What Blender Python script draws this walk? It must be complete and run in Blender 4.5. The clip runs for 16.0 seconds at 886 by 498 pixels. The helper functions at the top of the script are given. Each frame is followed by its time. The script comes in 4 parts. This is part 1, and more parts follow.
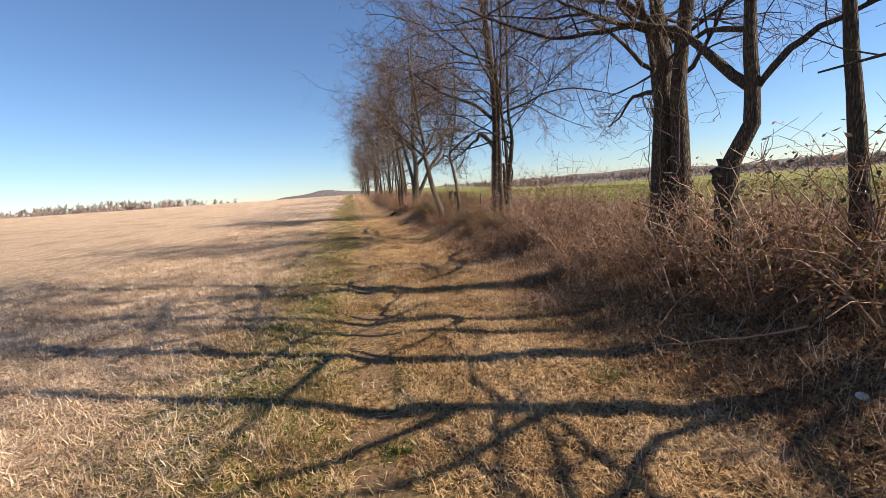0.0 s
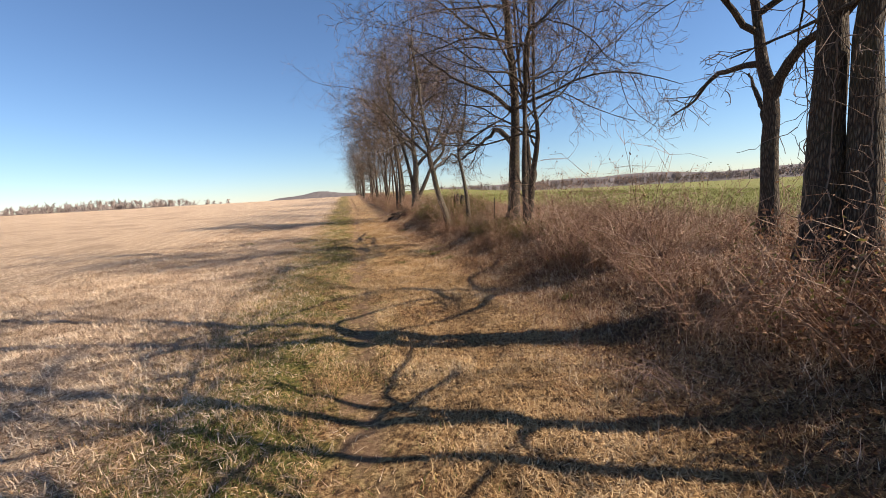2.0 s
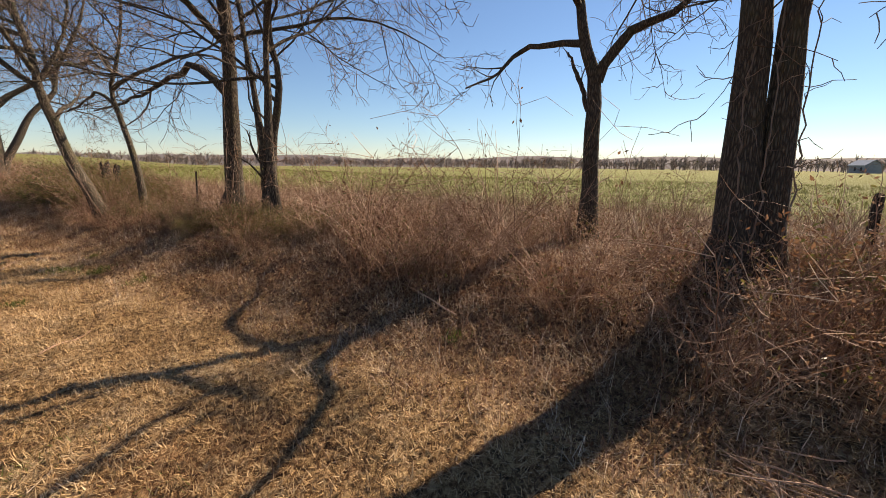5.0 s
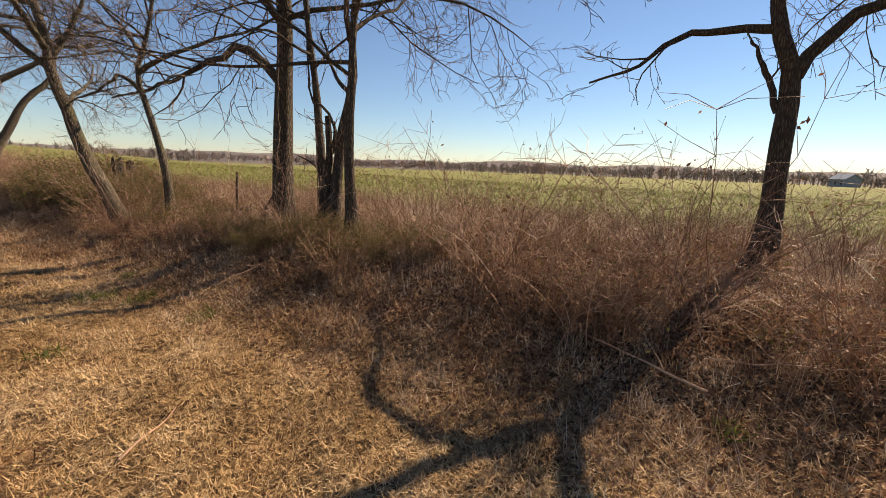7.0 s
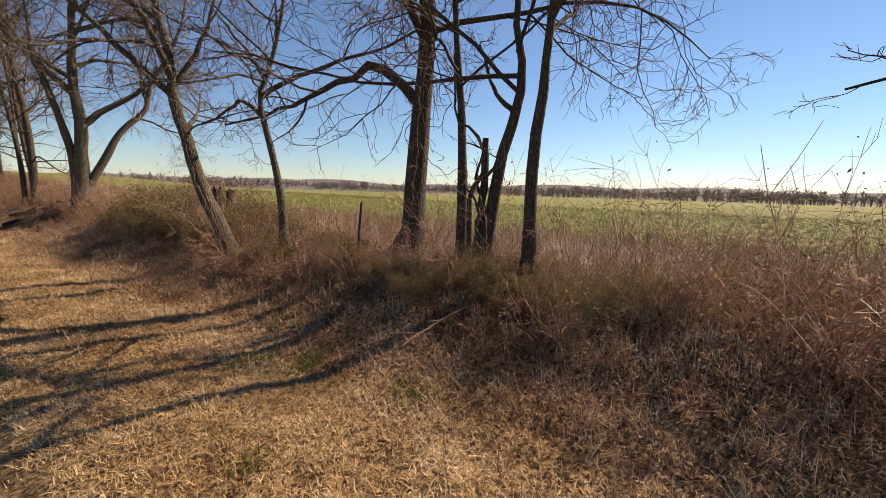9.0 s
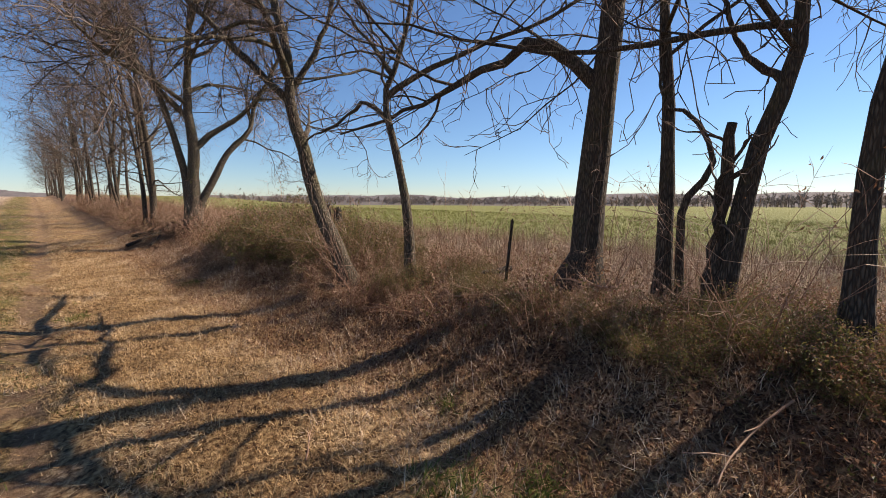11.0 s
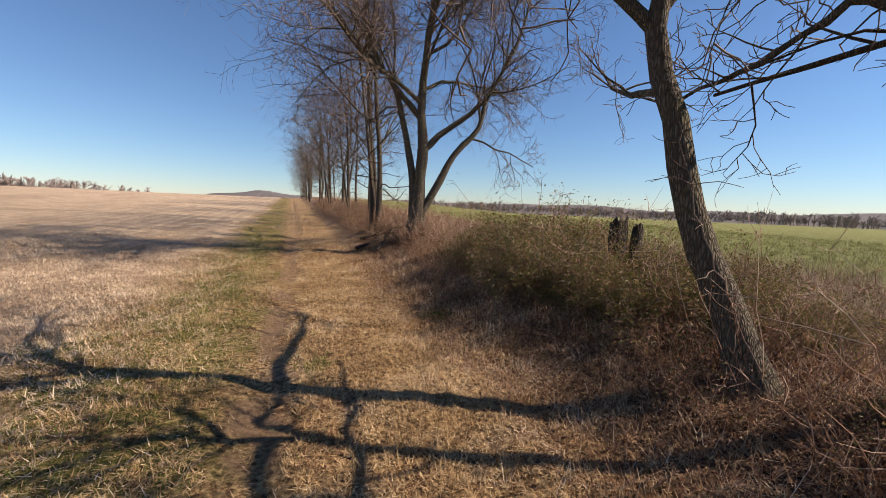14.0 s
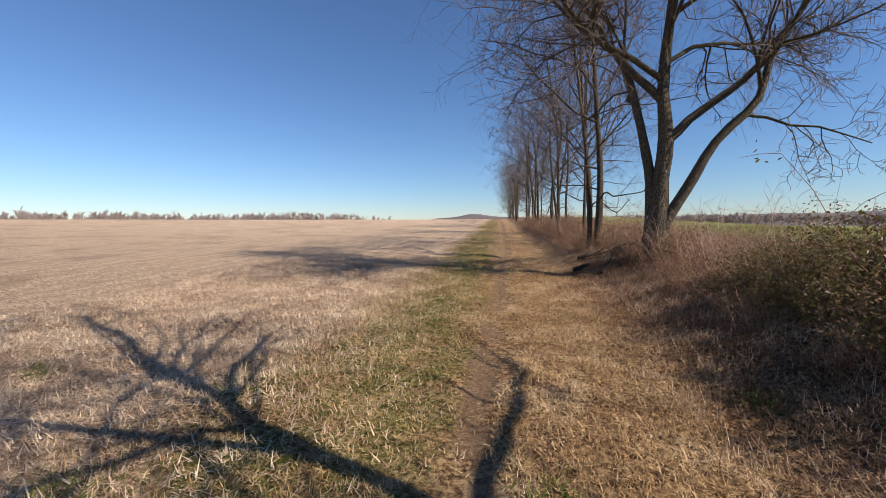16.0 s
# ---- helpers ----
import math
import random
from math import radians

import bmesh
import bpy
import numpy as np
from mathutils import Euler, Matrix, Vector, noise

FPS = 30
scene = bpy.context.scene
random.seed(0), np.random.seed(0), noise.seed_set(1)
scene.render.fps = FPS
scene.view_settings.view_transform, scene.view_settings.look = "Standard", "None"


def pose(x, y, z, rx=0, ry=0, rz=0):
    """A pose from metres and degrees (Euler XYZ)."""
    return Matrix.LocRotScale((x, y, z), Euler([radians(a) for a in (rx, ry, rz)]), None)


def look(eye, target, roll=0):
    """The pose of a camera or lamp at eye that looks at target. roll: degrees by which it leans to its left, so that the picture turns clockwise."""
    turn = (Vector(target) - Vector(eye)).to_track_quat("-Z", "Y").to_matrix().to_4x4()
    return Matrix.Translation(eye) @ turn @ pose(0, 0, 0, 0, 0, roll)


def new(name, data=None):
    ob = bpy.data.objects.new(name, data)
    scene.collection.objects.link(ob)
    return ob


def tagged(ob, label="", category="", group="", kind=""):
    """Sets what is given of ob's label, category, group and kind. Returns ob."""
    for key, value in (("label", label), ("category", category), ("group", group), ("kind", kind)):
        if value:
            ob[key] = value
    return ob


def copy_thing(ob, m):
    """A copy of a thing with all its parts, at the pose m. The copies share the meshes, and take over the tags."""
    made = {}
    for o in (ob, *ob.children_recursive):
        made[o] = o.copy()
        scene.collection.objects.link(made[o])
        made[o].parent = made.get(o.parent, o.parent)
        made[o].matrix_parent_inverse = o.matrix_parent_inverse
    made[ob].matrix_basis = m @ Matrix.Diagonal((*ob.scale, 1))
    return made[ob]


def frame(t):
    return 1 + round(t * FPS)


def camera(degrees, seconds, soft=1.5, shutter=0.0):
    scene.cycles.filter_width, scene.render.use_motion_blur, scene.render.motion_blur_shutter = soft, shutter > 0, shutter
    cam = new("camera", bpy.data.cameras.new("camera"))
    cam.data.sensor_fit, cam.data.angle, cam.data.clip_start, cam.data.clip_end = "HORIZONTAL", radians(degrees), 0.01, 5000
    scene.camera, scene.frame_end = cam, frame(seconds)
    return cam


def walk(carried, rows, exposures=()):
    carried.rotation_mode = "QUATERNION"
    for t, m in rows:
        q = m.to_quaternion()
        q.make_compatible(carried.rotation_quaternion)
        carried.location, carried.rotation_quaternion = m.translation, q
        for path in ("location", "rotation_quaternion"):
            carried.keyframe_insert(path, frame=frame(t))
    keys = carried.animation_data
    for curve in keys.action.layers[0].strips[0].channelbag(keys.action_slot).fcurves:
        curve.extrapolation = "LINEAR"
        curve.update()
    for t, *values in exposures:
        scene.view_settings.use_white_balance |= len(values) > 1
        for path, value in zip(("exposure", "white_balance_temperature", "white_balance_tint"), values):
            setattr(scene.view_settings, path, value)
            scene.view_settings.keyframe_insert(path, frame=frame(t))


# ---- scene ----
cam = camera(97.0, 16.0, soft=0.7)
# seconds, place, heading, pitch, lean to the right
PATH = [
    (0.0, 0.044, -0.400, 1.563, -12.31, -8.37, 4.27),
    (0.5, 0.061, 0.135, 1.577, -12.57, -8.37, 4.10),
    (1.0, 0.086, 0.672, 1.598, -12.72, -7.99, 3.69),
    (1.5, 0.074, 1.186, 1.604, -12.43, -7.82, 3.68),
    (2.0, 0.104, 1.722, 1.612, -13.11, -8.03, 3.59),
    (2.5, 0.199, 2.280, 1.599, -17.49, -8.80, 3.06),
    (3.0, 0.347, 2.839, 1.597, -23.95, -10.02, 3.28),
    (3.5, 0.398, 3.363, 1.589, -34.89, -11.68, 3.21),
    (3.7, 0.441, 3.545, 1.563, -40.38, -12.12, 2.62),
    (4.0, 0.428, 3.850, 1.562, -46.73, -12.38, 2.29),
    (4.5, 0.302, 4.366, 1.570, -54.43, -12.46, 1.09),
    (5.0, 0.137, 4.886, 1.584, -59.03, -12.29, -0.39),
    (5.5, 0.037, 5.402, 1.594, -61.07, -12.06, -1.51),
    (6.0, 0.086, 5.887, 1.603, -61.37, -11.80, -1.77),
    (6.5, 0.173, 6.415, 1.592, -61.09, -11.77, -1.74),
    (7.0, 0.233, 6.965, 1.600, -60.91, -11.85, -1.95),
    (7.5, 0.225, 7.492, 1.596, -60.65, -11.81, -2.24),
    (8.0, 0.122, 8.050, 1.606, -60.27, -11.24, -2.48),
    (8.5, 0.103, 8.579, 1.608, -57.87, -9.75, -1.89),
    (8.7, 0.111, 8.802, 1.614, -57.33, -8.97, -1.71),
    (9.0, 0.124, 9.104, 1.615, -56.06, -8.57, -1.47),
    (9.5, 0.199, 9.544, 1.616, -53.91, -7.88, -0.76),
    (10.0, 0.307, 9.967, 1.618, -51.60, -7.28, 0.00),
    (10.5, 0.410, 10.446, 1.619, -49.04, -6.91, 0.44),
    (10.8, 0.454, 10.790, 1.620, -47.35, -6.85, 0.39),
    (11.0, 0.494, 11.021, 1.604, -46.24, -6.84, -0.00),
    (11.5, 0.531, 11.657, 1.621, -43.23, -6.97, -0.84),
    (12.0, 0.564, 12.241, 1.644, -40.92, -7.53, -1.24),
    (12.5, 0.643, 12.805, 1.657, -38.07, -8.36, -2.23),
    (13.0, 0.636, 13.394, 1.645, -33.16, -8.35, -1.87),
    (13.5, 0.615, 13.879, 1.653, -27.39, -7.58, -1.96),
    (14.0, 0.567, 14.387, 1.615, -21.24, -6.02, -2.15),
    (14.5, 0.526, 14.891, 1.605, -14.41, -4.03, -2.49),
    (15.0, 0.467, 15.397, 1.557, -7.33, -2.87, -2.21),
    (15.5, 0.464, 15.814, 1.494, 0.10, -2.57, -1.14),
    (16.0, 0.522, 16.289, 1.457, 8.16, -3.70, 0.27),
]
walk(cam, [(t, pose(x, y, z, 0, 0, yaw) @ pose(0, 0, 0, 90 + pitch) @ pose(0, 0, 0, 0, 0, -lean)) for t, x, y, z, yaw, pitch, lean in PATH],
     [(0, 0.92, 6800, 13), (3.5, 0.9, 7050, 14), (6.5, 0.82, 8000, 15), (8.5, 0.8, 7800, 15), (11, 0.78, 6800, 14), (13.5, 0.7, 6800, 14), (16, 0.59, 6300, 13)])

# ---- light: clear late-winter day, sun from beyond the hedge ----
SUN_ELEV, SUN_FROM = radians(38), Vector((0.92, -0.39, 0)).normalized()
world = bpy.data.worlds.new("clear_sky")
scene.world = world
world.use_nodes = True
wn = world.node_tree
sky = wn.nodes.new("ShaderNodeTexSky")
sky.sky_type, sky.sun_disc = "NISHITA", False
sky.sun_elevation = SUN_ELEV
sky.sun_rotation = math.atan2(SUN_FROM.x, SUN_FROM.y)
sky.altitude, sky.air_density, sky.dust_density, sky.ozone_density = 300, 1.1, 0.0, 8.0
wn.links.new(sky.outputs[0], wn.nodes["Background"].inputs[0])
wn.nodes["Background"].inputs[1].default_value = 0.078
sun = new("sun", bpy.data.lights.new("sun", "SUN"))
sun.data.energy, sun.data.angle, sun.data.color = 5.0, radians(0.53), (1.0, 0.88, 0.72)
sun_dir = SUN_FROM * math.cos(SUN_ELEV) + Vector((0, 0, math.sin(SUN_ELEV)))
sun.matrix_world = look(sun_dir * 60, (0, 0, 0))


# ---- materials ----
def material(name, rough=0.9):
    m = bpy.data.materials.new(name)
    m.use_nodes = True
    nt = m.node_tree
    b = nt.nodes["Principled BSDF"]
    b.inputs["Roughness"].default_value = rough
    b.inputs["Specular IOR Level"].default_value = 0.25
    return m, nt, b


def node(nt, kind, **values):
    n = nt.nodes.new(kind)
    for key, value in values.items():
        n.inputs[key.replace("_", " ")].default_value = value
    return n


def ramp(nt, fac, stops):
    r = nt.nodes.new("ShaderNodeValToRGB")
    while len(r.color_ramp.elements) < len(stops):
        r.color_ramp.elements.new(0.5)
    for e, (p, c) in zip(r.color_ramp.elements, stops):
        e.position, e.color = p, (*c, 1)
    nt.links.new(fac, r.inputs[0])
    return r.outputs[0]


def mix(nt, fac, a, b, blend="MIX"):
    n = nt.nodes.new("ShaderNodeMix")
    n.data_type, n.blend_type = "RGBA", blend
    for sock, v in ((n.inputs[0], fac), (n.inputs[6], a), (n.inputs[7], b)):
        if hasattr(v, "links"):
            nt.links.new(v, sock)
        elif isinstance(v, (int, float)):
            sock.default_value = v
        else:
            sock.default_value = (*v, 1)
    return n.outputs[2]


def maths(nt, op, a, b=0.0, c=0.0):
    n = nt.nodes.new("ShaderNodeMath")
    n.operation = op
    for sock, v in zip(n.inputs, (a, b, c)):
        if hasattr(v, "links"):
            nt.links.new(v, sock)
        else:
            sock.default_value = v
    return n.outputs[0]


def step(nt, v, lo, hi):
    n = nt.nodes.new("ShaderNodeMapRange")
    n.interpolation_type = "SMOOTHSTEP"
    nt.links.new(v, n.inputs[0])
    n.inputs[1].default_value, n.inputs[2].default_value = lo, hi
    return n.outputs[0]


def noise_at(nt, where, scale, detail=4, rough=0.6):
    n = node(nt, "ShaderNodeTexNoise", Scale=scale, Detail=detail, Roughness=rough)
    nt.links.new(where, n.inputs["Vector"])
    return n.outputs[0]


def bump(nt, b, height, strength, distance):
    n = node(nt, "ShaderNodeBump", Strength=strength, Distance=distance)
    nt.links.new(height, n.inputs["Height"])
    nt.links.new(n.outputs[0], b.inputs["Normal"])


def ground_material():
    """Stubble field, mown grass track with one bare rut, leaf-littered bank, winter wheat: set by place, with ragged edges."""
    m, nt, b = material("ground_earth", 0.95)
    pos = nt.nodes.new("ShaderNodeNewGeometry").outputs["Position"]
    sep = nt.nodes.new("ShaderNodeSeparateXYZ")
    nt.links.new(pos, sep.inputs[0])
    big, mid, fine = noise_at(nt, pos, 0.35), noise_at(nt, pos, 2.2), noise_at(nt, pos, 21, 6, 0.72)
    tiny = noise_at(nt, pos, 110, 3, 0.7)
    wob = maths(nt, "MULTIPLY_ADD", big, 2.4, -1.2)
    wob2 = maths(nt, "MULTIPLY_ADD", mid, 0.9, -0.45)
    x = maths(nt, "ADD", maths(nt, "ADD", sep.outputs[0], wob), wob2)
    rutx = maths(nt, "ADD", maths(nt, "ADD", sep.outputs[0], maths(nt, "MULTIPLY_ADD", big, 0.5, -0.25)), maths(nt, "MULTIPLY_ADD", mid, 0.3, -0.15))
    straw = ramp(nt, fine, [(0.38, (0.15, 0.088, 0.052)), (0.48, (0.5, 0.35, 0.23)), (0.58, (0.78, 0.61, 0.43))])
    rows = node(nt, "ShaderNodeTexWave", Scale=0.42, Distortion=1.5, Detail=2.0, Detail_Scale=1.0)
    nt.links.new(pos, rows.inputs["Vector"])
    straw = mix(nt, maths(nt, "MULTIPLY", rows.outputs[1], 0.35), straw, (0.3, 0.2, 0.13))
    straw = mix(nt, maths(nt, "MULTIPLY", step(nt, big, 0.5, 0.64), 0.4), straw, (0.21, 0.14, 0.098))
    gold = ramp(nt, fine, [(0.38, (0.05, 0.026, 0.0116)), (0.49, (0.28, 0.163, 0.073)), (0.6, (0.58, 0.4, 0.2))])
    green = ramp(nt, fine, [(0.38, (0.034, 0.034, 0.0077)), (0.5, (0.15, 0.13, 0.0285)), (0.61, (0.43, 0.32, 0.12))])
    russet = ramp(nt, fine, [(0.38, (0.06, 0.024, 0.012)), (0.5, (0.27, 0.13, 0.062)), (0.61, (0.52, 0.31, 0.17))])
    gold = mix(nt, maths(nt, "MULTIPLY", step(nt, noise_at(nt, pos, 0.8, 5), 0.5, 0.62), 0.7), gold, russet)
    gold = mix(nt, maths(nt, "MULTIPLY", step(nt, noise_at(nt, pos, 1.1, 4), 0.48, 0.68), 0.5), gold, straw)
    # scattered darker gaps, mixed into straw, gold and green alike
    dark_gap = step(nt, noise_at(nt, pos, 7.5, 4, 0.65), 0.5, 0.64)
    straw = mix(nt, maths(nt, "MULTIPLY", dark_gap, 0.4), straw, (0.16, 0.105, 0.07))
    gold = mix(nt, maths(nt, "MULTIPLY", dark_gap, 0.55), gold, (0.055, 0.034, 0.016))
    green = mix(nt, maths(nt, "MULTIPLY", dark_gap, 0.4), green, (0.03, 0.034, 0.008))
    soil = ramp(nt, fine, [(0.35, (0.17, 0.097, 0.054)), (0.65, (0.36, 0.235, 0.138))])
    litter = ramp(nt, fine, [(0.37, (0.03, 0.014, 0.0085)), (0.49, (0.125, 0.064, 0.037)), (0.61, (0.36, 0.225, 0.14))])
    wheat = ramp(nt, mid, [(0.3, (0.14, 0.143, 0.035)), (0.6, (0.203, 0.199, 0.056)), (0.85, (0.28, 0.252, 0.101))])
    track = mix(nt, step(nt, mid, 0.38, 0.54), gold, green)
    grass = mix(nt, step(nt, maths(nt, "ABSOLUTE", maths(nt, "ADD", x, 0.7)), 1.4, 0.5), gold, track)
    col = mix(nt, step(nt, x, -1.0, -2.6), grass, straw)
    drift = maths(nt, "MULTIPLY_ADD", maths(nt, "MINIMUM", sep.outputs[1], 40.0), -0.021, 0.02)
    rut = maths(nt, "MULTIPLY", step(nt, maths(nt, "ABSOLUTE", maths(nt, "ADD", rutx, drift)), 0.26, 0.08), step(nt, mid, 0.42, 0.56))
    col = mix(nt, rut, col, soil)
    col = mix(nt, step(nt, maths(nt, "ADD", x, wob2), 2.0, 3.4), col, litter)
    col = mix(nt, step(nt, x, 5.5, 7.5), col, (0.231, 0.175, 0.105))
    col = mix(nt, step(nt, maths(nt, "ADD", sep.outputs[0], wob2), 9.0, 11.0), col, wheat)
    nt.links.new(col, b.inputs["Base Color"])
    bump(nt, b, maths(nt, "ADD", fine, maths(nt, "MULTIPLY", tiny, 0.6)), 1.0, 0.07)
    return m


def bark_material(name, dark, light, moss=0.25):
    m, nt, b = material(name, 0.95)
    tc = nt.nodes.new("ShaderNodeTexCoord").outputs["Object"]
    mp = node(nt, "ShaderNodeMapping", Scale=(1, 1, 0.16))
    nt.links.new(tc, mp.inputs[0])
    vor = node(nt, "ShaderNodeTexVoronoi", Scale=55.0)
    vor.feature = "DISTANCE_TO_EDGE"
    nt.links.new(mp.outputs[0], vor.inputs["Vector"])
    ridges = step(nt, vor.outputs[0], 0.0, 0.35)
    fine = noise_at(nt, mp.outputs[0], 60, 5, 0.7)
    blotch = noise_at(nt, tc, 2.5, 4)
    col = ramp(nt, maths(nt, "ADD", maths(nt, "MULTIPLY", ridges, 0.5), maths(nt, "MULTIPLY", fine, 0.5)), [(0.2, dark), (0.75, light)])
    col = mix(nt, maths(nt, "MULTIPLY", step(nt, blotch, 0.5, 0.68), moss), col, (0.091, 0.091, 0.035))
    nt.links.new(col, b.inputs["Base Color"])
    bump(nt, b, maths(nt, "ADD", ridges, fine), 0.8, 0.02)
    return m


def island_material(name, stops, rough=0.85, gloss=0.2, glow=0.0):
    """Blades, leaves and straws: each island takes its own shade; glow is the share of light that thin ones let through."""
    m, nt, b = material(name, rough)
    b.inputs["Specular IOR Level"].default_value = gloss
    geo = nt.nodes.new("ShaderNodeNewGeometry")
    patch = step(nt, noise_at(nt, geo.outputs["Position"], 1.1, 4), 0.32, 0.68)
    fac = maths(nt, "ADD", maths(nt, "MULTIPLY", geo.outputs["Random Per Island"], 0.68), maths(nt, "MULTIPLY", patch, 0.32))
    col = ramp(nt, fac, stops)
    nt.links.new(col, b.inputs["Base Color"])
    if glow:
        tr = nt.nodes.new("ShaderNodeBsdfTranslucent")
        nt.links.new(col, tr.inputs["Color"])
        both = nt.nodes.new("ShaderNodeMixShader")
        both.inputs[0].default_value = glow
        nt.links.new(b.outputs[0], both.inputs[1])
        nt.links.new(tr.outputs[0], both.inputs[2])
        nt.links.new(both.outputs[0], nt.nodes["Material Output"].inputs["Surface"])
    return m


def plain_material(name, a, c, scale=8.0, rough=0.8):
    m, nt, b = material(name, rough)
    tc = nt.nodes.new("ShaderNodeTexCoord").outputs["Object"]
    n = noise_at(nt, tc, scale, 5, 0.65)
    nt.links.new(ramp(nt, n, [(0.3, a), (0.7, c)]), b.inputs["Base Color"])
    bump(nt, b, n, 0.4, 0.01)
    return m


GROUND = ground_material()
BARK = bark_material("grey_brown_bark", (0.04, 0.03, 0.023), (0.145, 0.114, 0.085))
BARK_PALE = bark_material("pale_mossy_bark", (0.055, 0.043, 0.031), (0.19, 0.156, 0.114), 0.45)
TWIG = island_material("bare_twigs", [(0.1, (0.068, 0.046, 0.035)), (0.55, (0.165, 0.118, 0.09)), (0.95, (0.29, 0.22, 0.17))], 0.9)
CANE = island_material("dead_canes", [(0.0, (0.085, 0.036, 0.022)), (0.4, (0.26, 0.138, 0.085)), (0.72, (0.46, 0.30, 0.2)), (1.0, (0.70, 0.56, 0.43))], 0.6, 0.4)
DRY_LEAF = island_material("dry_leaves", [(0.0, (0.075, 0.032, 0.018)), (0.4, (0.19, 0.095, 0.052)), (0.75, (0.33, 0.195, 0.115)), (1.0, (0.5, 0.36, 0.25))], 0.6, 0.35, 0.4)
GREEN_LEAF = island_material("evergreen_leaves", [(0.0, (0.05, 0.052, 0.014)), (0.5, (0.125, 0.118, 0.03)), (1.0, (0.27, 0.215, 0.07))], 0.45, 0.4, 0.45)
GOLD_GRASS = island_material("dry_grass", [(0.12, (0.13, 0.068, 0.03)), (0.4, (0.37, 0.23, 0.108)), (0.65, (0.6, 0.41, 0.21)), (0.92, (0.78, 0.61, 0.39))], 0.7, 0.3, 0.25)
STRAW = island_material("pale_straw", [(0.12, (0.21, 0.125, 0.077)), (0.45, (0.52, 0.37, 0.245)), (0.85, (0.8, 0.65, 0.48))], 0.65, 0.35, 0.12)
RUSSET = island_material("russet_grass", [(0.1, (0.09, 0.036, 0.02)), (0.5, (0.26, 0.135, 0.077)), (0.9, (0.52, 0.36, 0.23))], 0.7, 0.3, 0.2)
GREEN_GRASS = island_material("green_grass", [(0.1, (0.055, 0.075, 0.0126)), (0.5, (0.13, 0.155, 0.03)), (0.95, (0.30, 0.27, 0.09))], 0.6, 0.3, 0.35)
WHEAT = island_material("winter_wheat", [(0.1, (0.115, 0.135, 0.026)), (0.5, (0.19, 0.2, 0.046)), (0.95, (0.33, 0.30, 0.12))], 0.7, 0.2, 0.1)
# bare wood lightened, the haze of distance is put into its colour
HAZY_WOODS = island_material("far_bare_woods_hazed", [(0.1, (0.17, 0.14, 0.13)), (0.9, (0.33, 0.275, 0.245))])
# greyed and lightened: the hills' aerial haze is painted into this colour
HAZY_HILL = plain_material("hazy_wooded_hill", (0.105, 0.092, 0.092), (0.16, 0.138, 0.132), 0.08, 0.95)
WEATHERED = bark_material("weathered_wood", (0.0245, 0.0196, 0.0154), (0.112, 0.0875, 0.07), 0.1)


# ---- shape helpers ----
def smooth(lo, hi, v):
    s = np.clip((np.asarray(v, float) - lo) / (hi - lo), 0, 1)
    return s * s * (3 - 2 * s)


LATTICE = np.random.default_rng(77).uniform(-1, 1, (256, 256))


def lumps(x, y, size):
    """Smooth uneven lumps, about `size` metres across, from -1 to 1."""
    u, v = np.asarray(x, float) / size, np.asarray(y, float) / size
    i, j = np.floor(u).astype(int), np.floor(v).astype(int)
    a, b = u - i, v - j
    a, b = a * a * (3 - 2 * a), b * b * (3 - 2 * b)
    g = lambda p, q: LATTICE[p % 256, q % 256]
    return (g(i, j) * (1 - a) + g(i + 1, j) * a) * (1 - b) + (g(i, j + 1) * (1 - a) + g(i + 1, j + 1) * a) * b


def rut_line(y):
    """The bare rut bears slowly east along the track."""
    return 0.021 * np.clip(y, -10, 40) - 0.02 + 0.05 * np.sin(y * 0.6)


def relief(x, y):
    """The lie of the land: level track, field swelling to a crest ahead and to the west, low bank under the hedge, falling wheat field."""
    x, y = np.asarray(x, float), np.asarray(y, float)
    far = np.hypot(np.maximum(-x, 0), np.maximum(y - 8, 0))
    swell = 0.028 * np.clip(far - 18, 0, None)
    over = np.clip(far - 112, 0, None)
    swell = np.where(far < 112, swell, 0.028 * 94 - 0.0002 * over ** 2)
    swell = np.where(far < 112, swell, np.maximum(swell, 1.2))
    swell = swell * (1 - smooth(8, 45, x - 0.15 * np.maximum(y, 0)))
    bank = 0.55 * smooth(2.2, 4.4, x + 0.25 * np.sin(y * 0.7))
    fall = -0.009 * np.clip(x - 9, 0, 320)
    rough = 0.03 * np.sin(x * 2.1 + 1.3 * np.sin(y * 0.9)) * np.sin(y * 1.7) * (np.abs(x) < 40)
    line = x - rut_line(y)
    rut = -0.04 * np.exp(-(line / 0.2) ** 2) - 0.02 * np.exp(-((line + 1.55) / 0.3) ** 2)
    near = (np.abs(x) < 12) & (y > -6) & (y < 45)
    worn = 1 - 0.8 * np.exp(-(line / 0.22) ** 2)
    tufts = near * worn * (0.022 * lumps(x, y, 0.34) + 0.016 * lumps(x + 3.1, y + 7.7, 0.15) + 0.03 * lumps(x, y, 1.1))
    return swell + bank + fall + rough + rut * (y < 150) + tufts


def height(x, y):
    return float(relief(x, y))


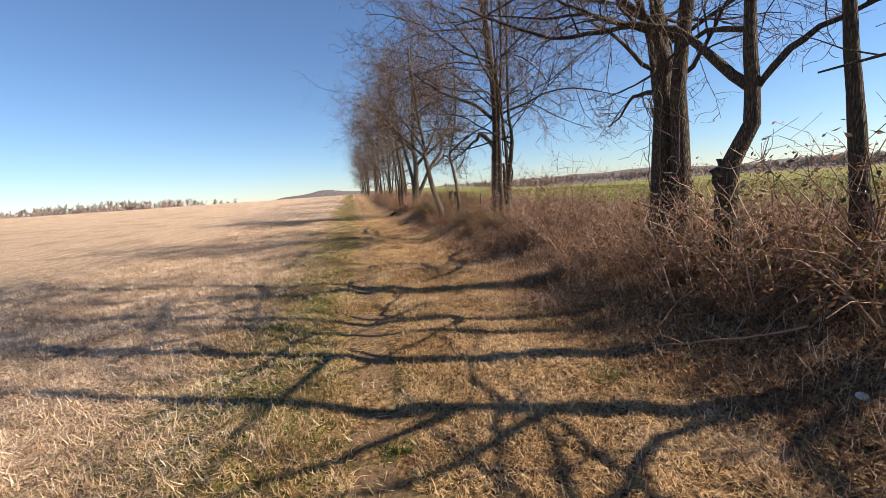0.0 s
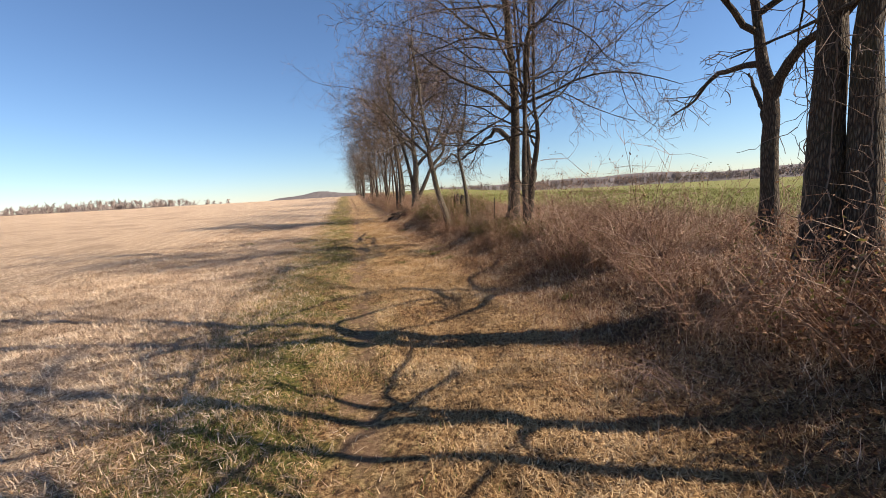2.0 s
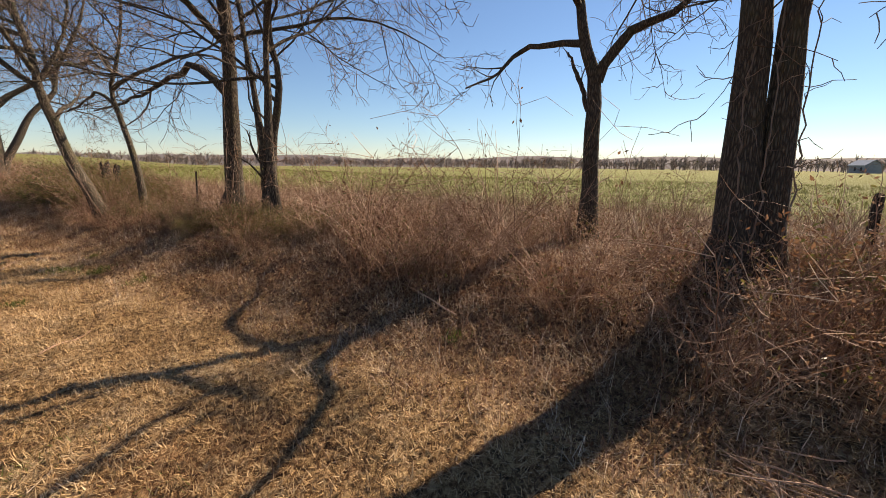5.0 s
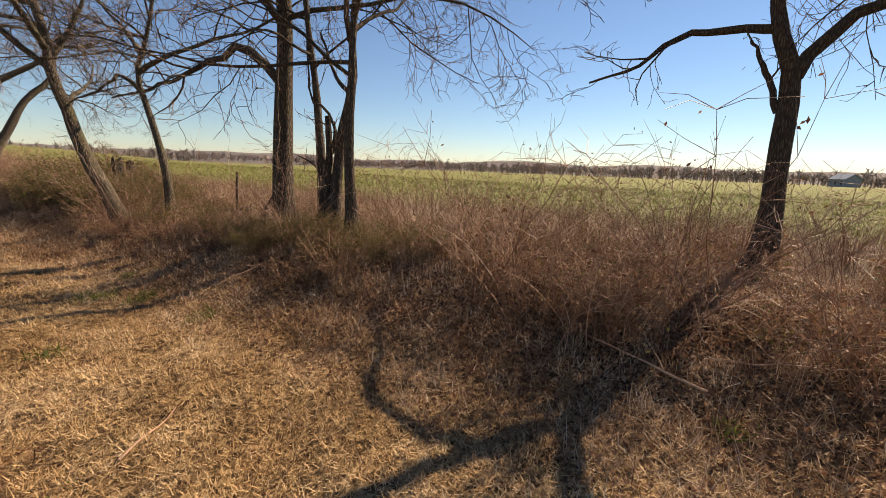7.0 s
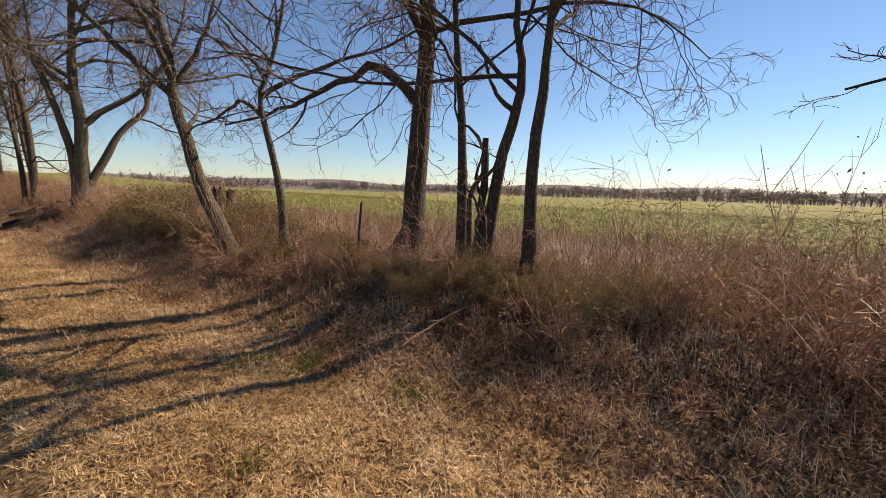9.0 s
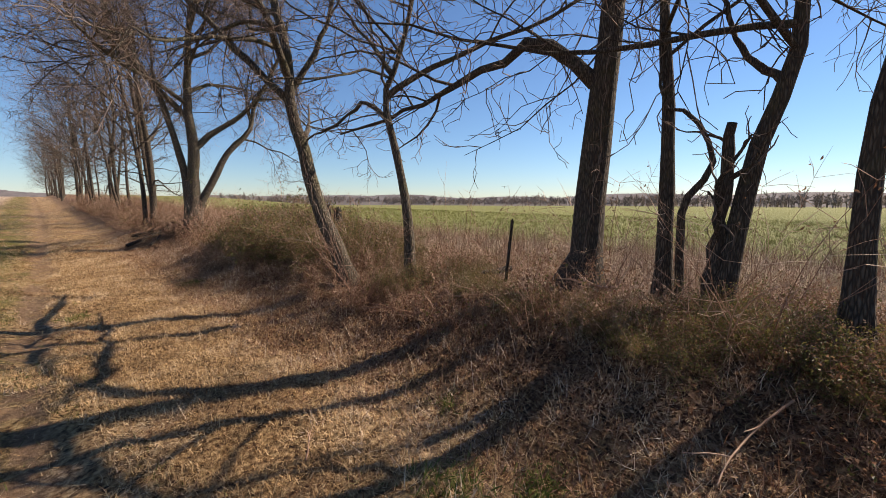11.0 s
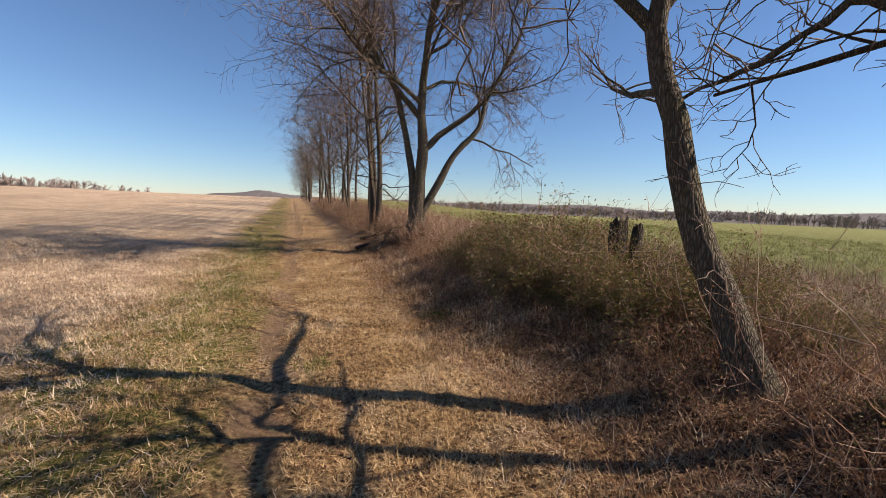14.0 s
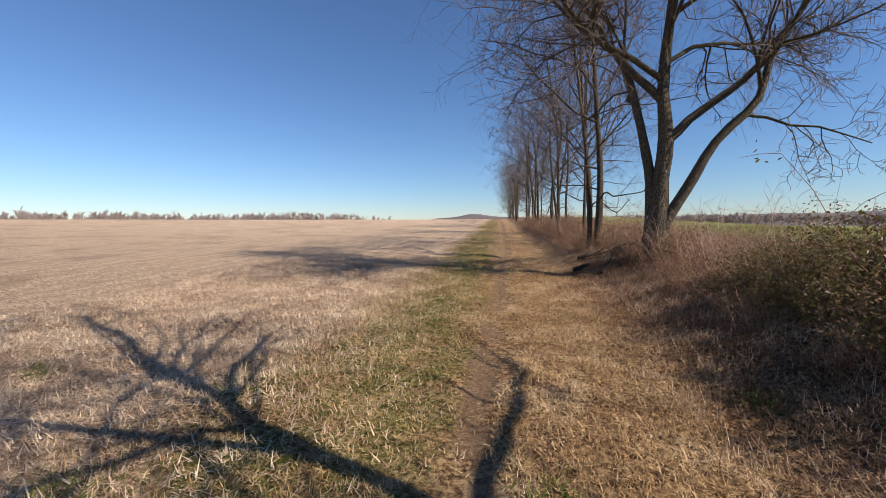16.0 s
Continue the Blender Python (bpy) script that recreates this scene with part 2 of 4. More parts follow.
def mesh_of(name, verts, faces_flat, sizes, mat, shade=True):
    me = bpy.data.meshes.new(name)
    verts = np.asarray(verts, np.float32)
    faces_flat, sizes = np.asarray(faces_flat, np.int32), np.asarray(sizes, np.int32)
    me.vertices.add(len(verts))
    me.vertices.foreach_set("co", verts.ravel())
    me.loops.add(len(faces_flat))
    me.loops.foreach_set("vertex_index", faces_flat)
    me.polygons.add(len(sizes))
    me.polygons.foreach_set("loop_start", np.concatenate([[0], np.cumsum(sizes)[:-1]]).astype(np.int32))
    me.polygons.foreach_set("use_smooth", np.full(len(sizes), shade))
    me.update(calc_edges=True)
    me.materials.append(mat)
    return me


def child(name, me, parent, label=""):
    ob = new(name, me)
    ob.parent = parent
    return tagged(ob, label) if label else ob


def part(name, bm, mat, parent, label=""):
    me = bpy.data.meshes.new(name)
    bm.to_mesh(me)
    bm.free()
    me.materials.append(mat)
    return child(name, me, parent, label)


def tubes(name, lines, sides, mat, shade=True):
    """One mesh from many tapering tubes: lines of (points n x 3, radii n)."""
    V, F, base = [], [], 0
    ang = np.arange(sides) * 2 * math.pi / sides
    ca, sa = np.cos(ang)[None, :, None], np.sin(ang)[None, :, None]
    for pts, rad in lines:
        pts, rad = np.asarray(pts, float), np.asarray(rad, float)
        n = len(pts)
        d = np.gradient(pts, axis=0)
        d /= np.linalg.norm(d, axis=1)[:, None] + 1e-9
        ref = np.array([0.31, 0.95, 0.05]) if abs(d[0, 2]) > 0.8 else np.array([0.05, 0.1, 0.99])
        u = np.cross(d, ref)
        u /= np.linalg.norm(u, axis=1)[:, None] + 1e-9
        v = np.cross(d, u)
        ring = pts[:, None] + rad[:, None, None] * (ca * u[:, None] + sa * v[:, None])
        V.append(ring.reshape(-1, 3))
        i = np.arange(n - 1)[:, None] * sides + base
        j = np.arange(sides)[None]
        k = (j + 1) % sides
        F.append(np.stack([i + j, i + k, i + sides + k, i + sides + j], -1).reshape(-1, 4))
        base += n * sides
    V, F = np.concatenate(V), np.concatenate(F)
    return mesh_of(name, V, F.ravel(), np.full(len(F), 4), mat, shade)


# ---- trees ----
def wander(rng, p, d, length, n, bend, lift):
    """A crooked line from p along d; lift pulls it up (or down, where negative)."""
    pts = [np.array(p, float)]
    d = np.array(d, float)
    d /= np.linalg.norm(d)
    for _ in range(n):
        d = d + rng.normal(0, bend, 3) + np.array([0, 0, lift])
        d /= np.linalg.norm(d)
        pts.append(pts[-1] + d * length / n)
    return np.array(pts)


def sideways(rng, d, degrees):
    a = rng.normal(size=3)
    a -= d * a.dot(d)
    a /= np.linalg.norm(a) + 1e-9
    r = radians(degrees)
    return d * math.cos(r) + a * math.sin(r)


def sprout(rng, pts, rad, level, out, dens, last, reach=1.0, lift=0.05):
    """Side branches along a line, down to the finest twigs."""
    if level > last:
        return
    seg = np.linalg.norm(np.diff(pts, axis=0), axis=1)
    length = seg.sum()
    count = max(2, int(round(dens[level] * length)))
    for k in range(count):
        f = 0.22 + 0.78 * (k + rng.random()) / count
        x = f * (len(pts) - 1)
        i = min(int(x), len(pts) - 2)
        p = pts[i] + (pts[i + 1] - pts[i]) * (x - i)
        d = pts[i + 1] - pts[i]
        d = d / (np.linalg.norm(d) + 1e-9)
        r = (rad[i] + (rad[i + 1] - rad[i]) * (x - i)) * rng.uniform(0.34, 0.6)
        ln = length * rng.uniform(0.34, 0.66) * (1.15 - 0.5 * f) * reach
        ln = max(ln, 0.18)
        nd = sideways(rng, d, rng.uniform(28, 68))
        n = 5 if level < 3 else 4 if last == 4 and level == 3 else 3
        line = wander(rng, p, nd, ln, n, 0.2 if level < 3 else 0.36, lift * (1 if rng.random() < 0.75 else -1.5))
        r = max(r, 0.0042 if level < last else 0.0028)
        radii = np.linspace(r, max(r * 0.3, 0.002), n + 1)
        out[level].append((line, radii))
        sprout(rng, line, radii, level + 1, out, dens, last, reach, lift)


def knobbly(rng, rad, amount=0.06):
    return np.asarray(rad) * (1 + rng.normal(0, amount, len(rad)))


def resample(pts, rad, n):
    pts, rad = np.asarray(pts, float), np.asarray(rad, float)
    s = np.concatenate([[0], np.cumsum(np.linalg.norm(np.diff(pts, axis=0), axis=1))])
    q = np.linspace(0, s[-1], n)
    # Catmull-Rom through the control points
    out = []
    for v in q:
        i = min(max(np.searchsorted(s, v) - 1, 0), len(pts) - 2)
        t = (v - s[i]) / (s[i + 1] - s[i])
        p0, p1, p2, p3 = pts[max(i - 1, 0)], pts[i], pts[i + 1], pts[min(i + 2, len(pts) - 1)]
        out.append(0.5 * (2 * p1 + (p2 - p0) * t + (2 * p0 - 5 * p1 + 4 * p2 - p3) * t ** 2 + (3 * p1 - p0 - 3 * p2 + p3) * t ** 3))
    return np.array(out), np.interp(q, s, rad)


def tree(seed, stems, limbs, label, mat=None, dens=(0, 1.4, 2.8, 4.8, 4.6), last=4, reach=1.0, flare=1.5, lift=0.05, clear=0.35, group="trees of the hedgerow", limb_sides=7, thick=1.35, low=0, low_z=(2.4, 4.2), low_len=3.2):
    """A bare tree. stems: (points, first radius, last radius), points from the tree's foot; limbs: the same, for named great limbs.
    clear: the share of each stem that carries no side branches."""
    rng = np.random.default_rng(seed)
    top = tagged(new("bare_tree"), label, "tree", group)
    out = {k: [] for k in range(6)}
    for pts, r0, r1 in stems:
        p, r = resample(pts, np.linspace(r0, r1, len(pts)), 22)
        p = p + rng.normal(0, r0 * 0.10, p.shape) * np.linspace(0, 1, 22)[:, None]
        h = np.linspace(0, 1, 22) * np.linalg.norm(np.array(pts[-1]) - np.array(pts[0]))
        r = knobbly(rng, r, 0.035) * (1 + (flare - 1) * np.exp(-h / 0.22))
        child("trunk", tubes("trunk", [(p, r)], 14, mat or BARK), top)
        k = int(22 * clear)
        sprout(rng, p[k:], r[k:], 1, out, dens, last, reach, lift)
    for pts, r0, r1 in limbs:
        p, r = resample(pts, np.linspace(r0, r1, len(pts)), 14)
        p[2:] += rng.normal(0, r0 * 0.22, p[2:].shape)
        child("limb", tubes("limb", [(p, knobbly(rng, r))], 9, mat or BARK), top)
        sprout(rng, p[3:], r[3:], 2, out, dens, last, reach, lift - 0.03)
    base_line = resample(stems[0][0], [1] * len(stems[0][0]), 40)[0]
    for k in range(low):
        z0 = rng.uniform(*low_z)
        p = base_line[np.argmin(np.abs(base_line[:, 2] - z0))]
        az = rng.normal(3.14, 0.9) if k % 2 else rng.uniform(0, 6.28)
        line = wander(rng, p, (math.cos(az), math.sin(az), rng.uniform(0.1, 0.7)), low_len * rng.uniform(0.6, 1.2), 9, 0.15, -0.02)
        line[:, 2] = np.maximum(line[:, 2], 1.5 + 0.3 * np.sin(np.arange(10)))
        r0 = min(0.042, 0.3 * stems[0][1]) * rng.uniform(0.7, 1.15)
        radii = np.linspace(r0, 0.007, 10)
        child("limb", tubes("limb", [(line, radii)], 7, mat or BARK), top)
        sprout(rng, line, radii, 2, out, dens, last, reach * 0.9, -0.03)
    for line, radii in out[1]:
        child("limb", tubes("limb", [(line, radii)], limb_sides, mat or BARK), top)
    if out[2]:
        tagged(child("branchwork", tubes("branchwork", out[2], 5, mat or BARK), top, "thin crooked bare branches"), kind="stuff")
    fine = [(line, radii * thick) for line, radii in out[3] + out[4]]
    if fine:
        tagged(child("crown", tubes("crown", fine, 3, TWIG), top, "fine leafless twigs"), kind="stuff")
    return top


def stand(ob, x, y, turn=0.0, size=1.0, sink=0.08):
    ob.location, ob.rotation_euler, ob.scale = (x, y, height(x, y) - sink), (0, 0, radians(turn)), (size,) * 3
    return ob


# ---- the land ----
def land():
    def axis(near_lo, near_hi, fine, lo, hi):
        a = list(np.arange(near_lo, near_hi, fine))
        s, v = fine, near_hi
        while v < hi:
            a.append(v)
            s *= 1.14
            v += s
        a.append(hi)
        s, v = fine, near_lo
        while v > lo:
            s *= 1.14
            v -= s
            a.append(max(v, lo))
        return np.array(sorted(set(a)))

    xs, ys = axis(-7, 7, 0.055, -3000, 3000), axis(-1, 30, 0.07, -3000, 3000)
    X, Y = np.meshgrid(xs, ys)
    Z = relief(X, Y)
    nx, ny = len(xs), len(ys)
    i = (np.arange(ny - 1)[:, None] * nx + np.arange(nx - 1)[None]).ravel()
    F = np.stack([i, i + 1, i + nx + 1, i + nx], -1)
    me = mesh_of("ground", np.stack([X, Y, Z], -1).reshape(-1, 3), F.ravel(), np.full(len(F), 4), GROUND)
    tagged(new("ground", me), "pale stubble field, dry grass track and green wheat field", "ground", kind="structure")


land()


def hill(name, label, cx, cy, rx, ry, top, seed):
    """A far wooded hill: a low swelling with an uneven, tree-rough back."""
    rng = np.random.default_rng(seed)
    n, k = 90, 26
    u, v = np.meshgrid(np.linspace(-1, 1, n), np.linspace(-1, 1, k))
    shape = np.clip(1 - u ** 2, 0, 1) ** 0.8 * np.clip(1 - v ** 2, 0, 1)
    z = top * shape * (1 + 0.10 * np.sin(u * 9 + seed) * np.cos(v * 3)) + rng.uniform(-0.03, 0.05, u.shape) * top * (shape > 0.02) - 6
    V = np.stack([cx + rx * u, cy + ry * v, z], -1).reshape(-1, 3)
    i = (np.arange(k - 1)[:, None] * n + np.arange(n - 1)[None]).ravel()
    F = np.stack([i, i + 1, i + n + 1, i + n], -1)
    tagged(new(name, mesh_of(name, V, F.ravel(), np.full(len(F), 4), HAZY_HILL)), label, "hill", kind="structure")


hill("backdrop_hill", "low wooded hill beyond the stubble field", -62, 1150, 180, 170, 31, 2)
for k in range(7):
    a = radians(20 + 17 * k)
    hill("backdrop_ridge", "long low wooded ridge beyond the wheat field", 640 * math.sin(a), 640 * math.cos(a), 210, 210, 16.5 + 2 * math.sin(k * 2.3), 5 + k)


def far_woods(name, label, line, count, tall, seed, depth=25.0):
    """A belt of far bare trees along a polyline, too many to count."""
    rng = np.random.default_rng(seed)
    line = np.array(line, float)
    s = np.concatenate([[0], np.cumsum(np.linalg.norm(np.diff(line, axis=0), axis=1))])
    out = []
    for _ in range(count):
        q = rng.uniform(0, s[-1])
        x, y = np.interp(q, s, line[:, 0]) + rng.normal(0, depth * 0.4), np.interp(q, s, line[:, 1]) + rng.normal(0, depth * 0.4)
        z, h = height(x, y), tall * rng.uniform(0.55, 1.15) * (0.95 + 0.1 * math.sin(q * 0.05 + seed))
        foot = np.array([x, y, z - 0.5])
        out.append((np.array([foot, foot + (0, 0, h * 0.5), foot + (rng.normal(0, 0.4), rng.normal(0, 0.4), h * 0.9)]), np.array([0.4, 0.32, 0.14])))
        for k in range(12):
            f = rng.uniform(0.22, 0.75)
            a, e = rng.uniform(0, 6.28), rng.uniform(0.3, 1.2)
            d = np.array([math.cos(a) * math.cos(e), math.sin(a) * math.cos(e), math.sin(e)])
            p = foot + (0, 0, h * f)
            ln = h * rng.uniform(0.18, 0.42) * (1.2 - f * 0.6)
            mid = p + d * ln * 0.5 + rng.normal(0, 0.25, 3)
            out.append((np.array([p, mid, p + d * ln + (0, 0, ln * 0.15)]), np.array([0.30, 0.24, 0.12])))
            for _k in range(1):
                q2 = mid + rng.normal(0, 0.3, 3)
                out.append((np.array([q2, q2 + (d + rng.normal(0, 0.6, 3)) * ln * 0.45]), np.array([0.24, 0.12])))
    me = tubes(name, out, 3, HAZY_WOODS)
    tagged(new(name, me), label, "woods", kind="stuff")


far_woods("distant_woods", "distant belt of bare grey-brown woodland", [(120, 420), (260, 400), (360, 300), (400, 180), (390, 60), (380, -60), (360, -190)], 1000, 11.5, 3, 40)
far_woods("distant_tree_line", "distant bare trees behind the field's crest", [(-330, 40), (-310, 120), (-270, 190), (-190, 250), (-100, 290)], 620, 8.5, 4, 30)


# ---- hedgerow trees, from the walk's start on ----
BIG = "tall bare tree with ridged grey-brown bark on the hedge bank"
# double-stemmed great tree
TWIN = stand(tree(11, [([(0, 0, 0), (0.0, 0.0, 0.5), (0.03, 0.04, 1.2), (0.05, 0.06, 1.9), (0.1, 0.12, 2.7), (0.1, 0.4, 4.2), (-0.1, 0.8, 7.0), (-0.4, 1.1, 11)], 0.185, 0.03),
                ([(0.12, -0.25, 0), (0.11, -0.23, 0.6), (0.1, -0.2, 1.5), (0.1, -0.17, 2.5), (0.22, -0.35, 4.5), (0.5, -0.6, 8), (0.5, -0.5, 12)], 0.155, 0.025)],
           [([(0.08, 0.0, 2.5), (0.0, 0.12, 2.95), (-0.15, 0.3, 3.35), (-0.5, 0.7, 4.0), (-1.1, 1.1, 5.0)], 0.085, 0.02),
            ([(0.1, -0.1, 2.9), (-0.15, 0.15, 3.15), (-0.55, 0.55, 3.2), (-1.3, 1.0, 3.3), (-2.4, 1.5, 3.9)], 0.05, 0.015)],
           "great twin-stemmed bare tree with ridged dark bark", last=4, clear=0.4, low=6, low_z=(2.9, 5), low_len=3.6), 4.38, 4.44)
# slender forked tree behind it
stand(tree(12, [([(0, 0, 0), (0.0, -0.02, 0.5), (0.0, 0.02, 1.3), (0.01, 0.04, 2.1), (0.04, 0.22, 2.6), (0.06, 0.32, 3.2), (-0.1, 0.6, 5.0), (-0.1, 0.8, 7.5)], 0.135, 0.02)],
           [([(0.01, 0.02, 2.1), (-0.02, -0.13, 2.42), (-0.08, -0.44, 2.62), (-0.14, -0.78, 2.72), (-0.2, -1.2, 3.1), (-0.2, -1.9, 4.0)], 0.075, 0.015),
            ([(0.02, 0.1, 1.75), (0.05, 0.29, 2.26), (0.08, 0.42, 2.5)], 0.038, 0.012),
            ([(0.04, 0.22, 2.58), (0.13, 0.71, 2.65), (0.22, 1.17, 2.62), (0.29, 1.57, 2.36), (0.36, 2.1, 2.25)], 0.05, 0.012)],
           "slender forked bare tree with dark bark", low=5, low_z=(2.2, 4)), 5.72, 5.95)
# crooked burled tree
stand(tree(13, [([(0.02, 0.0, 0), (0.02, -0.03, 0.6), (0.0, 0.0, 0.97), (0.02, -0.03, 1.18), (0.12, -0.15, 1.5), (0.13, -0.18, 1.85), (0.1, -0.14, 2.15), (0.1, -0.13, 2.7), (0.2, 0.0, 5.0), (0.1, 0.2, 8.5)], 0.12, 0.03)],
           [([(0.1, -0.14, 1.95), (-0.05, 0.06, 2.2), (-0.15, 0.2, 2.45), (-0.3, 0.38, 2.68), (-0.8, 0.8, 2.9), (-1.4, 1.2, 3.4)], 0.055, 0.014),
            ([(0.04, -0.04, 0.8), (-0.01, 0.01, 0.98), (-0.04, 0.04, 1.12), (-0.04, 0.04, 1.2), (-0.02, 0.02, 1.26)], 0.1, 0.012),
            ([(0.13, -0.18, 1.9), (0.3, -0.4, 2.25), (0.6, -0.75, 2.45), (1.1, -1.2, 2.7)], 0.04, 0.012)],
           "crooked bare tree with burled trunk and mossy limb", BARK, low=5, low_z=(2.4, 5)), 3.85, 3.0)
stand(tree(14, [([(0.24, -0.36, 0), (0.23, -0.35, 0.5), (0.2, -0.31, 1.2), (0.15, -0.24, 2.0), (0.11, -0.18, 2.8), (0.0, 0.0, 4.5), (0.0, 0.2, 7)], 0.085, 0.02)], [], "thin bare tree leaning over brambles", low=4), 4.15, 2.5)
stand(tree(15, [([(0, 0, 0), (0, 0.0, 1.0), (0.0, 0.0, 1.8), (0.02, 0.02, 3.2), (0.05, 0.1, 6.0), (0.1, 0, 11)], 0.135, 0.025)], [], "straight dark-barked bare tree among brambles", low=5, low_z=(2.5, 6)), 4.13, 1.62)
for k, (x, y, h, r) in enumerate(((4.9, 0.3, 9, 0.12), (4.2, -0.9, 10, 0.16), (6.0, -2.2, 11, 0.15), (4.6, -4.5, 10, 0.13))):
    stand(tree(30 + k, [([(0, 0, 0), (0.1, 0.05, h * 0.25), (-0.1, 0.1, h * 0.6), (0.1, 0.2, h)], r, 0.02)], [], BIG, last=3, dens=(0, 0.7, 1.8, 2.5, 0), low=6, low_z=(1.2, 3.2), low_len=2.6), x, y)

# cluster: thick flared trunk with four slimmer neighbours
GREAT = stand(tree(16, [([(0, 0, 0), (0.05, -0.08, 0.25), (0.08, -0.1, 1.2), (0.1, -0.16, 2.0), (0.12, -0.2, 2.7), (0.15, -0.25, 3.6), (0.1, 0.0, 6), (-0.1, 0.3, 9), (0.1, 0.4, 12.5)], 0.21, 0.06)],
           [([(0.08, -0.1, 2.5), (-0.05, 0.26, 2.9), (-0.1, 0.52, 3.06), (-0.17, 0.85, 2.98), (-0.28, 1.43, 2.82), (-0.4, 2.06, 2.61), (-0.58, 2.98, 2.43), (-0.76, 3.9, 2.3)], 0.09, 0.015),
            ([(0.1, -0.2, 3.4), (-0.8, -0.3, 4.0), (-1.8, -0.5, 4.3), (-3.0, -0.8, 5.0)], 0.07, 0.015)],
           "massive straight bare tree with flared base and sweeping limb", flare=1.75, low=6, low_z=(3.1, 5.5), low_len=4.0), 5.0, 13.1)
stand(tree(17, [([(0, 0, 0), (0.0, 0.02, 0.6), (0.0, 0.04, 1.5), (-0.02, 0.07, 2.3), (-0.06, 0.16, 3.2), (-0.2, 0.3, 6), (-0.2, 0.2, 9)], 0.098, 0.018)], [], "slim dark bare tree in a close group", lift=0.03, low=5), 5.25, 12.2)
stand(tree(18, [([(0, 0.02, 0), (0.02, -0.05, 0.5), (0.04, -0.12, 1.1), (0.07, -0.2, 1.65), (0.11, -0.36, 2.2), (0.12, -0.4, 2.7), (0.08, -0.3, 3.2), (0.1, -0.4, 5.5), (0.2, -0.4, 8.5)], 0.105, 0.02)],
           [([(-0.03, 0.08, 0.0), (-0.03, 0.05, 0.6), (-0.01, 0.01, 1.3), (-0.02, 0.0, 1.82)], 0.075, 0.04), ([(0.11, -0.36, 2.1), (0.1, 0.0, 2.5), (0.05, 0.2, 3.1)], 0.04, 0.012)],
           "leaning bare tree with a snapped stub at its foot", low=5, low_z=(2.4, 4.5)), 4.9, 11.65)
stand(tree(19, [([(0, 0.03, 0), (0.0, 0.03, 0.5), (-0.01, 0.05, 1.2), (-0.01, 0.03, 1.8), (-0.01, -0.04, 2.4), (0.0, -0.06, 3.0), (0.1, -0.3, 5.5), (0.1, -0.1, 9.5)], 0.092, 0.02)],
           [([(0.0, -0.06, 3.0), (-0.3, -0.8, 3.9), (-0.6, -1.6, 4.2), (-0.8, -2.6, 4.0)], 0.045, 0.012)],
           "smooth grey bare tree in a close group", low=9, low_z=(2.6, 5), low_len=3.8), 4.4, 10.75)
stand(tree(20, [([(0, 0.03, 0), (0, 0.06, 0.7), (0.0, 0.05, 1.14), (0.03, -0.13, 1.42), (0.03, -0.16, 1.62), (0.01, -0.04, 1.92), (-0.03, 0.13, 2.1), (-0.07, 0.32, 2.3), (0.0, 0.4, 4)], 0.045, 0.012)], [], "thin twisting bare sapling"), 5.2, 12.0)
# crooked elbow tree
stand(tree(21, [([(0, 0, 0), (0.0, 0.0, 0.6), (-0.02, 0.03, 1.1), (-0.05, 0.09, 1.5), (-0.1, 0.18, 2.0), (-0.15, 0.28, 2.4), (-0.16, 0.3, 2.8), (-0.07, 0.12, 3.2), (0.1, -0.1, 4.4), (0.1, -0.2, 6.5)], 0.082, 0.02)],
           [([(-0.15, 0.28, 2.38), (-0.24, 0.46, 2.55), (-0.34, 0.62, 2.62), (-0.45, 0.8, 2.48), (-0.62, 1.1, 2.3), (-0.85, 1.5, 2.12)], 0.045, 0.012),
            ([(-0.12, 0.2, 3.0), (-0.2, 0.6, 3.5), (-0.6, 1.0, 4.2)], 0.04, 0.01),
            ([(-0.15, 0.28, 2.7), (0.05, -0.1, 2.95), (0.4, -0.8, 3.2), (0.9, -1.7, 3.5), (1.3, -2.5, 4.0)], 0.05, 0.012)],
           "crooked bare tree with elbowed limbs and mossy bark", BARK_PALE, low=6, low_z=(2.7, 4.2), low_len=2.8), 4.3, 15.35)
# leaning tree by the track
LEANER = stand(tree(22, [([(0, 0, 0), (-0.06, 0.08, 0.3), (-0.12, 0.2, 0.66), (-0.24, 0.38, 1.12), (-0.33, 0.5, 1.62), (-0.38, 0.58, 2.1), (-0.45, 0.72, 2.55), (-0.5, 0.76, 2.95), (-0.5, 0.72, 3.3), (-0.6, 1.0, 4.6), (-0.7, 1.6, 7.5)], 0.135, 0.05)],
           [([(-0.5, 0.75, 2.9), (-0.2, 0.55, 3.5), (0.1, 0.4, 4.4), (0.3, 0.3, 6.0)], 0.055, 0.012),
            ([(-0.48, 0.74, 2.8), (-0.95, 1.0, 3.3), (-1.6, 1.4, 4.1), (-2.4, 2.0, 5.2)], 0.07, 0.015),
            ([(-0.5, 0.73, 3.1), (-0.9, 0.4, 3.7), (-1.6, 0.1, 4.5), (-2.3, 0.0, 5.4)], 0.06, 0.014),
            ([(-0.38, 0.58, 2.15), (-0.1, 1.0, 2.45), (0.3, 1.7, 2.65), (0.7, 2.4, 2.95), (1.0, 3.0, 3.4)], 0.052, 0.014)],
           "leaning bare tree with rough bark beside the track", BARK_PALE, low=6, low_z=(2.9, 4.8), low_len=3.0), 3.8, 16.15)
